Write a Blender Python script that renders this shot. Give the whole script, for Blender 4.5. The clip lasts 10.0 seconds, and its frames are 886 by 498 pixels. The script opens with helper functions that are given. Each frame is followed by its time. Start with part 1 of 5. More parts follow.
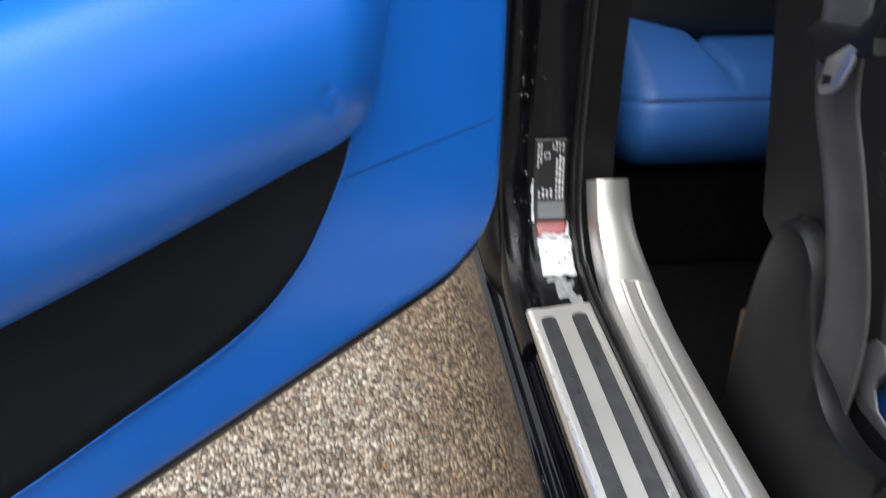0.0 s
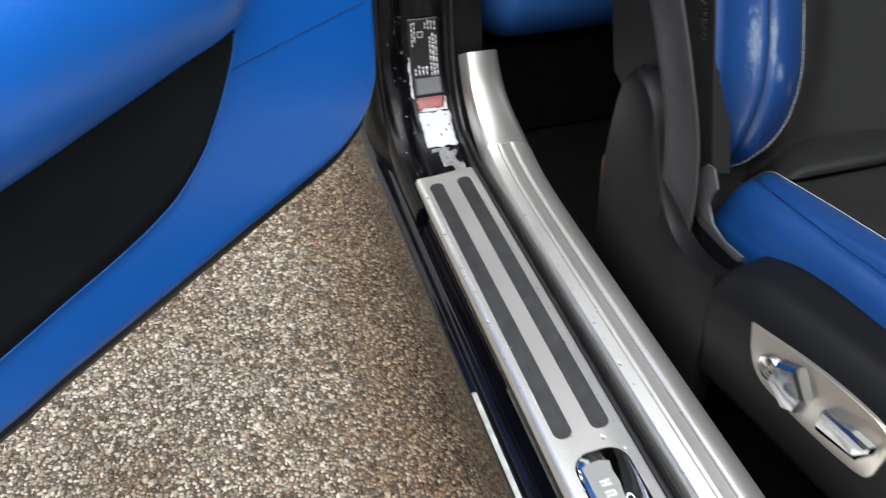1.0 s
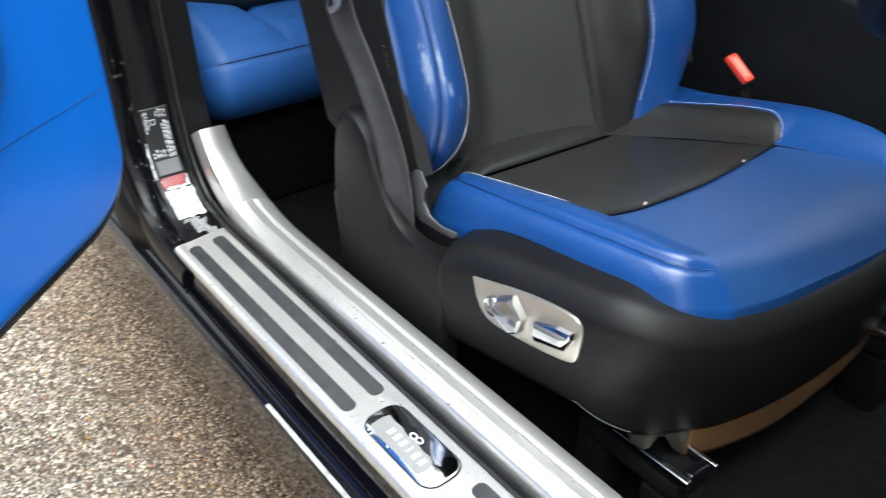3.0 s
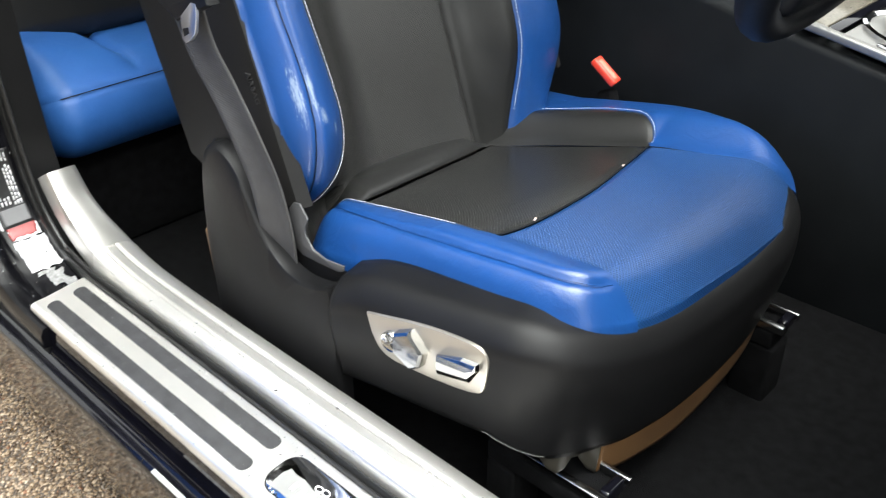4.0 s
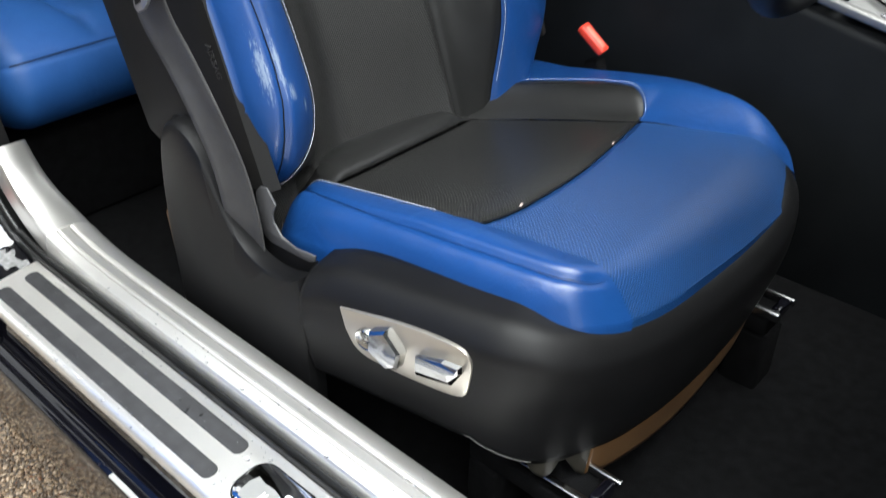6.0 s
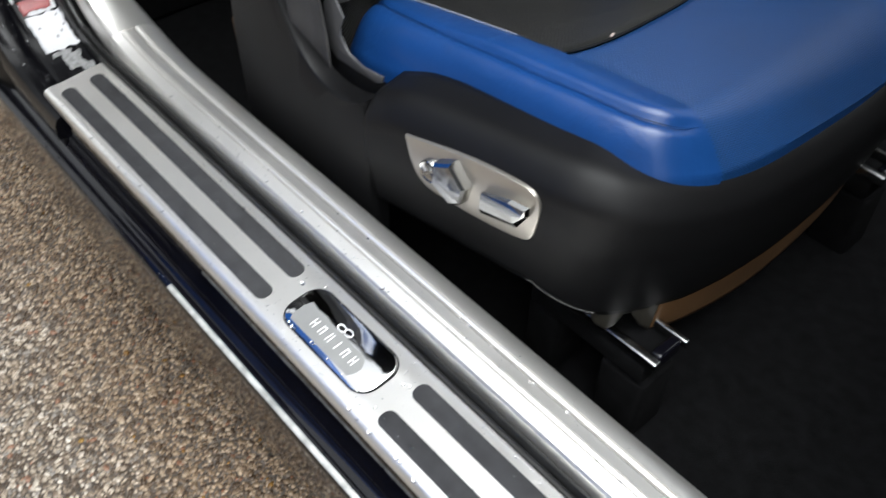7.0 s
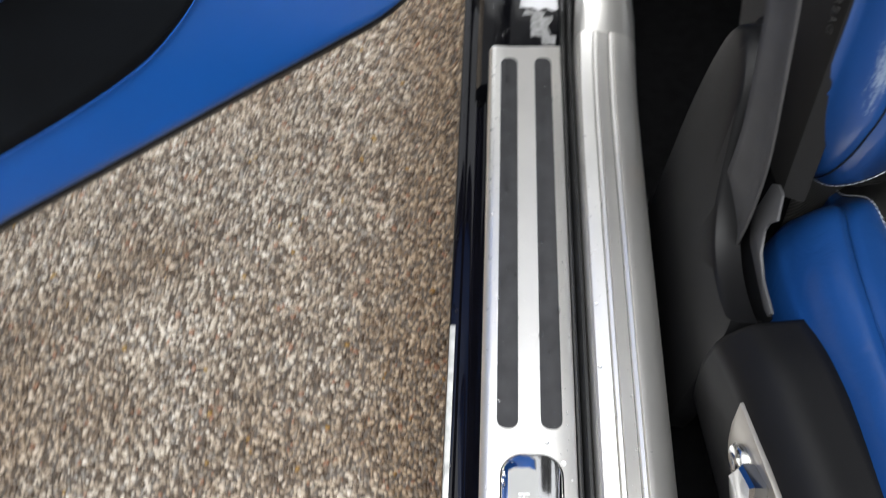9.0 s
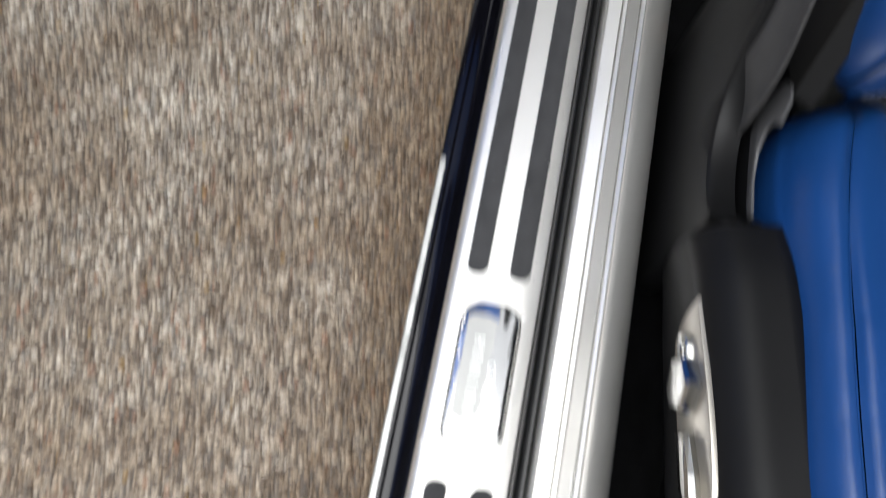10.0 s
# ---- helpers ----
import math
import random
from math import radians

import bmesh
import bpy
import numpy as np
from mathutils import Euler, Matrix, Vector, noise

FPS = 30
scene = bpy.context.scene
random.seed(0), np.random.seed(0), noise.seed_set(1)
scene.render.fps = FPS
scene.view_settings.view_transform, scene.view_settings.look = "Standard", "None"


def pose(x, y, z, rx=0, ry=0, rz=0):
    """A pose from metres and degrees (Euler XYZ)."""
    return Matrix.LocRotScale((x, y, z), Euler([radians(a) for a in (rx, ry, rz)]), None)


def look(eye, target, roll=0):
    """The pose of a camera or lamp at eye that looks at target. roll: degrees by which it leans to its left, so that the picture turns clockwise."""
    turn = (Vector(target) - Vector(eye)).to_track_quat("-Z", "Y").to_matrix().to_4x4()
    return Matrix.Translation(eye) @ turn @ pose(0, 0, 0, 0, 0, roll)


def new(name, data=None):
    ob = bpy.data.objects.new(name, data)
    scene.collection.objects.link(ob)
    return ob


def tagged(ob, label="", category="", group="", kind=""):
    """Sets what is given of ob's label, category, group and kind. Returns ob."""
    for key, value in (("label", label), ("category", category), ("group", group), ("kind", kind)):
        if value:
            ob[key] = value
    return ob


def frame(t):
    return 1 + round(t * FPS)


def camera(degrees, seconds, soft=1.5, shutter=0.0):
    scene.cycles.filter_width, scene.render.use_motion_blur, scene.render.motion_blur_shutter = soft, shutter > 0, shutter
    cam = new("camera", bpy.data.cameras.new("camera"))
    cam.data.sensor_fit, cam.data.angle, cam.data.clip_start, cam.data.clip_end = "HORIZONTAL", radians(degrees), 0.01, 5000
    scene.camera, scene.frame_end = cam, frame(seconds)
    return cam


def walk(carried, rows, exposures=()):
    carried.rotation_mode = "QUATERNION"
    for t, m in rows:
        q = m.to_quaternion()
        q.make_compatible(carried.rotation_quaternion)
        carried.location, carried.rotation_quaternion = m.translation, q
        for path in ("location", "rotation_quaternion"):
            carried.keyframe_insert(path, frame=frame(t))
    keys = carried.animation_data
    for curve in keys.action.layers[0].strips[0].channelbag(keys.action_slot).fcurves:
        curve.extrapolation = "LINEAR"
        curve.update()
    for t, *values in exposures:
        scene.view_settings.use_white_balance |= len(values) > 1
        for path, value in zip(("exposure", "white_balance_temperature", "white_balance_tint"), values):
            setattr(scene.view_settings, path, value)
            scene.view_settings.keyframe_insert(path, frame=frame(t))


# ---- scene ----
cam = camera(53.7, 10.0, soft=1.1, shutter=0.5)
PATH = [
    (0, (0.7736, -0.2313, 0.9281), (-0.9190, 0.0040, -0.1110), 1.49),
    (0.5, (0.8094, -0.2458, 0.9536), (-0.7412, 0.1056, -0.2597), 0.67),
    (1, (0.8592, -0.2439, 0.9566), (-0.6514, 0.1952, -0.2784), -0.19),
    (1.5, (0.9131, -0.2554, 0.9751), (-0.5554, 0.3224, -0.2536), -0.43),
    (2, (0.9777, -0.2757, 0.9834), (-0.5033, 0.4686, -0.1357), -0.37),
    (2.5, (1.0202, -0.3088, 0.9690), (-0.4402, 0.5761, -0.0723), -0.78),
    (3, (1.0288, -0.3322, 0.9662), (-0.3555, 0.6751, -0.0677), -0.96),
    (3.2, (1.0227, -0.3320, 0.9641), (-0.3149, 0.7380, -0.0683), -0.81),
    (4.3, (0.9681, -0.3090, 0.9675), (-0.2032, 0.9595, -0.0418), -1.00),
    (4.5, (0.9700, -0.3104, 0.9663), (-0.2005, 0.9759, -0.0213), -1.06),
    (5, (0.9556, -0.3054, 0.9789), (-0.1848, 1.0029, -0.0148), -0.66),
    (5.2, (0.9445, -0.3023, 0.9862), (-0.1792, 1.0058, -0.0268), -0.36),
    (6.3, (0.9184, -0.2469, 0.9424), (-0.1837, 0.9170, -0.2538), 0.28),
    (6.5, (0.9134, -0.2390, 0.9340), (-0.1634, 0.8672, -0.3376), 0.57),
    (7, (0.8987, -0.2262, 0.9293), (-0.1638, 0.7063, -0.4855), 0.33),
    (7.5, (0.8464, -0.2121, 0.9547), (-0.2619, 0.5599, -0.5203), -0.07),
    (8, (0.7544, -0.1730, 1.0105), (-0.5013, 0.3205, -0.4659), -0.28),
    (8.5, (0.6873, -0.1012, 1.0433), (-0.5904, 0.1325, -0.4776), 2.37),
    (9, (0.6805, -0.0738, 1.0051), (-0.4359, -0.0402, -0.6539), 5.25),
    (9.5, (0.6376, -0.0709, 1.0226), (-0.2745, -0.0354, -0.7569), 12.47),
    (9.8, (0.6272, -0.0590, 1.0303), (-0.2560, -0.0356, -0.7640), 12.98),
    (10, (0.6232, -0.0550, 1.0323), (-0.0176, 0.0080, -0.8612), 17.51),
]
walk(cam, [(t, look(eye, target, roll)) for t, eye, target, roll in PATH], exposures=[(0, 1.5, 6350, 9), (1, 1.32, 6300, 8), (2, 1.6, 6150, 6), (2.5, 1.8, 6150, 5), (3.2, 2.1, 6200, 5), (4.3, 2.45, 6550, 5), (5.2, 2.45, 6550, 5), (6.3, 1.7, 6250, 6), (6.8, 1.42, 6250, 7), (7.5, 1.22, 6300, 8), (8.5, 1.2, 6350, 9), (9.2, 1.12, 6350, 9), (10, 1.02, 6350, 9)])

# ---- world and light ----
world = bpy.data.worlds.new("overcast")
scene.world = world
world.use_nodes = True
wn, wl = world.node_tree.nodes, world.node_tree.links
sky = wn.new("ShaderNodeTexSky")
sky.sky_type, sky.sun_disc = "NISHITA", False
sky.sun_elevation, sky.sun_rotation = radians(69), radians(115)
sky.air_density, sky.dust_density = 1.0, 4.0
grey = wn.new("ShaderNodeHueSaturation")
grey.inputs["Saturation"].default_value = 0.04
wl.new(sky.outputs[0], grey.inputs["Color"])
wl.new(grey.outputs[0], wn["Background"].inputs["Color"])
wn["Background"].inputs["Strength"].default_value = 0.13
sun = new("sun", bpy.data.lights.new("sun", "SUN"))
sun.data.energy, sun.data.angle, sun.data.color = 1.2, radians(65), (1.0, 0.985, 0.96)
sun.matrix_world = look((1.15, -0.45, 3.1), (0.2, 0.0, 0.3))


# ---- materials ----
def material(name, colour, rough=0.5, metal=0.0, spread=0.15, scale=30.0, bump=0.1, fine=200.0, coat=0.0, spec=0.5, dist=0.001):
    """Principled surface whose colour and gloss vary at two scales, with fine relief."""
    m = bpy.data.materials.new(name)
    m.use_nodes = True
    n, l = m.node_tree.nodes, m.node_tree.links
    b = n["Principled BSDF"]
    tc = n.new("ShaderNodeTexCoord")
    big, small = n.new("ShaderNodeTexNoise"), n.new("ShaderNodeTexNoise")
    big.inputs["Scale"].default_value, small.inputs["Scale"].default_value = scale, fine
    big.inputs["Detail"].default_value, small.inputs["Detail"].default_value = 5, 4
    for t in (big, small):
        l.new(tc.outputs["Object"], t.inputs["Vector"])
    ramp = n.new("ShaderNodeValToRGB")
    lo, hi = [c * (1 - spread) for c in colour], [min(1, c * (1 + spread)) for c in colour]
    ramp.color_ramp.elements[0].color, ramp.color_ramp.elements[1].color = (*lo, 1), (*hi, 1)
    ramp.color_ramp.elements[0].position, ramp.color_ramp.elements[1].position = 0.3, 0.7
    l.new(big.outputs[0], ramp.inputs[0])
    l.new(ramp.outputs[0], b.inputs["Base Color"])
    mr = n.new("ShaderNodeMapRange")
    mr.inputs[3].default_value, mr.inputs[4].default_value = max(0.02, rough * 0.8), min(1, rough * 1.2)
    l.new(small.outputs[0], mr.inputs[0])
    l.new(mr.outputs[0], b.inputs["Roughness"])
    bm_ = n.new("ShaderNodeBump")
    bm_.inputs["Strength"].default_value, bm_.inputs["Distance"].default_value = bump, dist
    l.new(small.outputs[0], bm_.inputs["Height"])
    l.new(bm_.outputs[0], b.inputs["Normal"])
    b.inputs["Metallic"].default_value = metal
    b.inputs["Coat Weight"].default_value = coat
    b.inputs["Coat Roughness"].default_value = 0.08
    b.inputs["Specular IOR Level"].default_value = spec
    return m


def perforated(m, pitch, hole, dark, axes=(0, 1), coords="UV"):
    """Adds rows of fine punched holes to a leather, laid out in metres along the surface."""
    n, l = m.node_tree.nodes, m.node_tree.links
    b = n["Principled BSDF"]
    tc, sep = n.new("ShaderNodeTexCoord"), n.new("ShaderNodeSeparateXYZ")
    l.new(tc.outputs[coords], sep.inputs[0])

    def node(op, a, b2=None):
        q = n.new("ShaderNodeMath")
        q.operation = op
        for k, v in enumerate((a, b2)):
            if v is None:
                continue
            if isinstance(v, (int, float)):
                q.inputs[k].default_value = v
            else:
                l.new(v, q.inputs[k])
        return q.outputs[0]

    gx = node("DIVIDE", sep.outputs[axes[0]], pitch)
    gy = node("DIVIDE", sep.outputs[axes[1]], pitch * 0.5)
    row = node("FLOOR", gy)
    gx2 = node("ADD", gx, node("MULTIPLY", row, 0.5))
    fx = node("SUBTRACT", node("FRACT", gx2), 0.5)
    fy = node("MULTIPLY", node("SUBTRACT", node("FRACT", gy), 0.5), 0.5)
    d = node("SQRT", node("ADD", node("MULTIPLY", fx, fx), node("MULTIPLY", fy, fy)))
    mr = n.new("ShaderNodeMapRange")
    mr.inputs[1].default_value, mr.inputs[2].default_value = hole * 0.75, hole
    l.new(d, mr.inputs[0])
    mix = n.new("ShaderNodeMix")
    mix.data_type = "RGBA"
    mix.inputs[6].default_value = (*dark, 1)
    old = b.inputs["Base Color"].links[0].from_socket
    l.new(mr.outputs[0], mix.inputs[0])
    l.new(old, mix.inputs[7])
    l.new(mix.outputs[2], b.inputs["Base Color"])
    gloss = b.inputs["Specular IOR Level"].default_value
    l.new(node("ADD", node("MULTIPLY", mr.outputs[0], 0.45 * gloss), 0.55 * gloss), b.inputs["Specular IOR Level"])
    bm2 = n.new("ShaderNodeBump")
    bm2.inputs["Strength"].default_value, bm2.inputs["Distance"].default_value = 0.6, 0.0008
    l.new(mr.outputs[0], bm2.inputs["Height"])
    l.new(b.inputs["Normal"].links[0].from_socket, bm2.inputs["Normal"])
    l.new(bm2.outputs[0], b.inputs["Normal"])
    return m


def ribbed(m, pitch, depth=0.0006):
    """Adds fine woven ribs across the length of a strap."""
    n, l = m.node_tree.nodes, m.node_tree.links
    b = n["Principled BSDF"]
    tc, sep, mu, sn, bu = n.new("ShaderNodeTexCoord"), n.new("ShaderNodeSeparateXYZ"), n.new("ShaderNodeMath"), n.new("ShaderNodeMath"), n.new("ShaderNodeBump")
    l.new(tc.outputs["UV"], sep.inputs[0])
    mu.operation, sn.operation = "MULTIPLY", "SINE"
    mu.inputs[1].default_value = 2 * math.pi / pitch
    l.new(sep.outputs[0], mu.inputs[0])
    l.new(mu.outputs[0], sn.inputs[0])
    bu.inputs["Strength"].default_value, bu.inputs["Distance"].default_value = 0.7, depth
    l.new(sn.outputs[0], bu.inputs["Height"])
    l.new(b.inputs["Normal"].links[0].from_socket, bu.inputs["Normal"])
    l.new(bu.outputs[0], b.inputs["Normal"])
    return m


def wrinkled(m, scale, strength=0.35, dist=0.003):
    """Adds soft creases and pull marks to a leather."""
    n, l = m.node_tree.nodes, m.node_tree.links
    b = n["Principled BSDF"]
    tc, tx, vo, ad, bu = n.new("ShaderNodeTexCoord"), n.new("ShaderNodeTexNoise"), n.new("ShaderNodeTexVoronoi"), n.new("ShaderNodeMath"), n.new("ShaderNodeBump")
    vo.feature = "SMOOTH_F1"
    tx.inputs["Scale"].default_value, tx.inputs["Detail"].default_value, tx.inputs["Distortion"].default_value = scale, 3, 1.2
    vo.inputs["Scale"].default_value = 420
    l.new(tc.outputs["Object"], tx.inputs["Vector"])
    l.new(tc.outputs["Object"], vo.inputs["Vector"])
    ad.operation = "MULTIPLY_ADD"
    ad.inputs[1].default_value = 0.05
    l.new(vo.outputs["Distance"], ad.inputs[0])
    l.new(tx.outputs[0], ad.inputs[2])
    bu.inputs["Strength"].default_value, bu.inputs["Distance"].default_value = strength, dist
    l.new(ad.outputs[0], bu.inputs["Height"])
    l.new(b.inputs["Normal"].links[0].from_socket, bu.inputs["Normal"])
    l.new(bu.outputs[0], b.inputs["Normal"])
    return m


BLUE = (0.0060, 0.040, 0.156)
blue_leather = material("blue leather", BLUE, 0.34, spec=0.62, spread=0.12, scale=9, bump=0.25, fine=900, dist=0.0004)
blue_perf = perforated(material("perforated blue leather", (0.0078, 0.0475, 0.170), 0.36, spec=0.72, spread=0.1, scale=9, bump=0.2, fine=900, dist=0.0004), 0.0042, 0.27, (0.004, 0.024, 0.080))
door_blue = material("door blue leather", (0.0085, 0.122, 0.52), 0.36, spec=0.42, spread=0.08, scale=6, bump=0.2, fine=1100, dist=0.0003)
black_leather = material("black leather", (0.011, 0.011, 0.0107), 0.35, spec=0.5, spread=0.25, scale=12, bump=0.3, fine=900, dist=0.0004)
black_perf = perforated(material("perforated black leather", (0.021, 0.021, 0.020), 0.34, spec=0.5, spread=0.25, scale=10, bump=0.2, fine=900, dist=0.0004), 0.0040, 0.36, (0.002, 0.002, 0.002))
back_perf = perforated(material("perforated black backrest leather", (0.027, 0.0265, 0.025), 0.38, spread=0.2, scale=10, bump=0.2, fine=900, dist=0.0004, spec=1.0), 0.0037, 0.31, (0.0015, 0.0015, 0.0015))
black_plastic = material("black grained plastic", (0.0046, 0.0046, 0.005), 0.48, spec=0.21, spread=0.2, scale=14, bump=0.35, fine=1400, dist=0.0003)
pocket_black = material("black door lining", (0.007, 0.009, 0.012), 0.7, spec=0.15, spread=0.2, scale=14, bump=0.3, fine=1400, dist=0.0003)
grey_plastic = material("grey plastic", (0.085, 0.085, 0.085), 0.45, spread=0.1, bump=0.2, fine=1200, dist=0.0003)
rubber = material("black rubber", (0.012, 0.012, 0.012), 0.35, spread=0.3, scale=40, bump=0.2, fine=500, dist=0.0004)
strip_rubber = material("grey ribbed rubber", (0.03, 0.03, 0.032), 0.75, spread=0.25, scale=60, spec=0.3, bump=0.5, fine=1500, dist=0.0004)
jamb_black = material("satin black jamb paint", (0.003, 0.003, 0.004), 0.16, spread=0.3, scale=20, bump=0.04, fine=300, spec=0.16)
gloss_black = material("gloss black paint", (0.003, 0.003, 0.005), 0.05, spread=0.3, scale=20, bump=0.02, fine=300)
chrome = material("chrome", (0.82, 0.82, 0.82), 0.07, metal=1.0, spread=0.04, bump=0.02)
switch_chrome = material("switch chrome", (0.46, 0.46, 0.455), 0.15, metal=1.0, spread=0.06, bump=0.03)
satin = material("satin panel", (0.52, 0.49, 0.44), 0.35, metal=0.9, spread=0.06, scale=20, bump=0.08, fine=1500, dist=0.0002)
carpet = material("black carpet", (0.0045, 0.0045, 0.005), 0.95, spread=0.5, scale=60, bump=1.0, fine=900, dist=0.003, spec=0.1)
dark_trim = material("dark trim", (0.0085, 0.0095, 0.0105), 0.55, spec=0.14, spread=0.25, scale=10, bump=0.3, fine=1000, dist=0.0003)
webbing_grey = material("grey belt webbing", (0.042, 0.041, 0.0412), 0.8, spread=0.15, scale=40, bump=0.4, fine=1200, dist=0.0005)
ribbed(webbing_grey, 0.0016, 0.00012)
wrinkled(blue_leather, 26, 0.32, 0.004)
wrinkled(black_leather, 24, 0.12, 0.004)
wrinkled(door_blue, 9, 0.15, 0.006)
db = door_blue.node_tree.nodes["Principled BSDF"]
db.inputs["Coat Weight"].default_value, db.inputs["Coat Roughness"].default_value = 0.2, 0.28
bright_satin = material("bright satin metal", (0.36, 0.355, 0.34), 0.36, metal=0.8, spread=0.05, scale=20, bump=0.05, fine=1500, dist=0.0002)
# lighter than the front seat's blue: light from the rear windows is painted in
lit_rear_blue = wrinkled(material("lit rear blue leather", (0.022, 0.10, 0.33), 0.5, spread=0.1, scale=9, bump=0.25, fine=900, dist=0.0004), 20, 0.3, 0.004)
shell_black = material("soft black shell", (0.009, 0.0088, 0.0088), 0.6, spread=0.15, scale=14, bump=0.3, fine=1400, dist=0.0003, spec=0.2)
lip_glint = material("lip sky glint", (0.50, 0.50, 0.48), 0.42, metal=0.45, spread=0.4, scale=60, bump=0.2, fine=300, dist=0.0005)
red_plastic = material("red plastic", (0.75, 0.06, 0.035), 0.35, spread=0.05, bump=0.05)
white_thread = material("pale thread", (0.62, 0.66, 0.74), 0.7, spread=0.1)
# tan stands for the warm footwell light on the seat skirts
lamplit_tan = material("lamplit skirt tan", (0.085, 0.044, 0.017), 0.5, spread=0.25, scale=14, bump=0.3, fine=900, dist=0.0004)
white_label = material("white label", (0.55, 0.55, 0.57), 0.45, spread=0.05, scale=60)
black_label = material("black label", (0.012, 0.012, 0.013), 0.4, spread=0.1)
red_label = material("red label", (0.26, 0.05, 0.05), 0.2, spread=0.3, spec=0.8)
wood_dark = material("carbon weave trim", (0.1, 0.09, 0.07), 0.3, spread=0.5, scale=300, coat=0.6)


def brushed(name, colour, rough, axis=0):
    """Brushed metal: fine lines along one axis, with smudges."""
    m = material(name, colour, rough, metal=0.88, spread=0.05, scale=12, bump=0.05, fine=300, dist=0.0002)
    n, l = m.node_tree.nodes, m.node_tree.links
    b = n["Principled BSDF"]
    tc, mp, tx, bu = n.new("ShaderNodeTexCoord"), n.new("ShaderNodeMapping"), n.new("ShaderNodeTexNoise"), n.new("ShaderNodeBump")
    s = [1800.0, 1800.0, 1800.0]
    s[axis] = 12.0
    mp.inputs["Scale"].default_value = s
    tx.inputs["Scale"].default_value = 1.0
    l.new(tc.outputs["Object"], mp.inputs[0])
    l.new(mp.outputs[0], tx.inputs["Vector"])
    bu.inputs["Strength"].default_value, bu.inputs["Distance"].default_value = 0.06, 0.0003
    l.new(tx.outputs[0], bu.inputs["Height"])
    l.new(bu.outputs[0], b.inputs["Normal"])
    return m


steel = brushed("brushed steel", (0.89, 0.87, 0.835), 0.37)
# steel of the grooves, with the shade inside them put into the colour
shaded_groove_steel = brushed("shaded groove steel", (0.22, 0.215, 0.205), 0.5)
# same brushed steel, darkened: the dark cabin it mirrors is put into the colour
shaded_end_steel = brushed("shaded end steel", (0.70, 0.685, 0.655), 0.38)

# ---- mesh helpers ----


def link(name, verts, faces, mat, parent=None, label="", smooth=True, uv=None, sharp=40):
    me = bpy.data.meshes.new(name)
    me.from_pydata([tuple(map(float, v)) for v in verts], [], [tuple(map(int, f)) for f in faces])
    me.update()
    if smooth:
        me.polygons.foreach_set("use_smooth", [True] * len(me.polygons))
        me.set_sharp_from_angle(angle=radians(sharp))
    if uv is not None:
        lay = me.uv_layers.new(name="metres")
        idx = np.empty(len(me.loops), dtype=np.int32)
        me.loops.foreach_get("vertex_index", idx)
        lay.data.foreach_set("uv", np.asarray(uv, dtype=np.float32)[idx].ravel())
    me.materials.append(mat)
    ob = new(name, me)
    if parent:
        ob.parent = parent
    if label:
        tagged(ob, label)
    return ob


def part(name, bm, mat, parent=None, label="", smooth=True):
    me = bpy.data.meshes.new(name)
    bmesh.ops.recalc_face_normals(bm, faces=bm.faces[:])
    bm.to_mesh(me)
    bm.free()
    if smooth:
        me.polygons.foreach_set("use_smooth", [True] * len(me.polygons))
        me.set_sharp_from_angle(angle=radians(40))
    me.materials.append(mat)
    ob = new(name, me)
    if parent:
        ob.parent = parent
    if label:
        tagged(ob, label)
    return ob


def thing(name, label, category, group="", kind=""):
    return tagged(new(name), label, category, group, kind)


def grid(fn, us, vs, close_v=False):
    """Vertices, quads and metre coordinates of a surface fn(u, v)."""
    pts = np.array([[fn(u, v) for v in vs] for u in us], float)
    nu, nv = len(us), len(vs)
    faces = []
    for i in range(nu - 1):
        for j in range(nv if close_v else nv - 1):
            k = (j + 1) % nv
            faces.append((i * nv + j, (i + 1) * nv + j, (i + 1) * nv + k, i * nv + k))
    du = np.zeros((nu, nv))
    du[1:] = np.cumsum(np.linalg.norm(np.diff(pts, axis=0), axis=2).mean(1))[:, None]
    dv = np.zeros((nu, nv))
    dv[:, 1:] = np.cumsum(np.linalg.norm(np.diff(pts, axis=1), axis=2).mean(0))[None]
    return pts.reshape(-1, 3), faces, np.stack([du, dv], -1).reshape(-1, 2)


def thick(ob, t, offset=-1.0):
    md = ob.modifiers.new("thickness", "SOLIDIFY")
    md.thickness, md.offset = t, offset
    return ob


def sweep(name, rings, mat, parent=None, label="", caps=True, sharp=40):
    """Closed sections joined one after another, with flat ends."""
    rings = [np.asarray(r, float) for r in rings]
    m = len(rings[0])
    verts = np.concatenate(rings)
    faces = [(i * m + j, i * m + (j + 1) % m, (i + 1) * m + (j + 1) % m, (i + 1) * m + j) for i in range(len(rings) - 1) for j in range(m)]
    if caps:
        faces += [tuple(range(m))[::-1], tuple(range((len(rings) - 1) * m, len(rings) * m))]
    return link(name, verts, faces, mat, parent, label, sharp=sharp)


def along_x(name, profile, xs, mat, parent=None, label="", sharp=30):
    """A closed profile of (y, z) drawn out along x; xs may hold (x, dy, dz)."""
    rows = [x if isinstance(x, tuple) else (x, 0, 0) for x in xs]
    return sweep(name, [[(x, y + dy, z + dz) for y, z in profile] for x, dy, dz in rows], mat, parent, label, sharp=sharp)


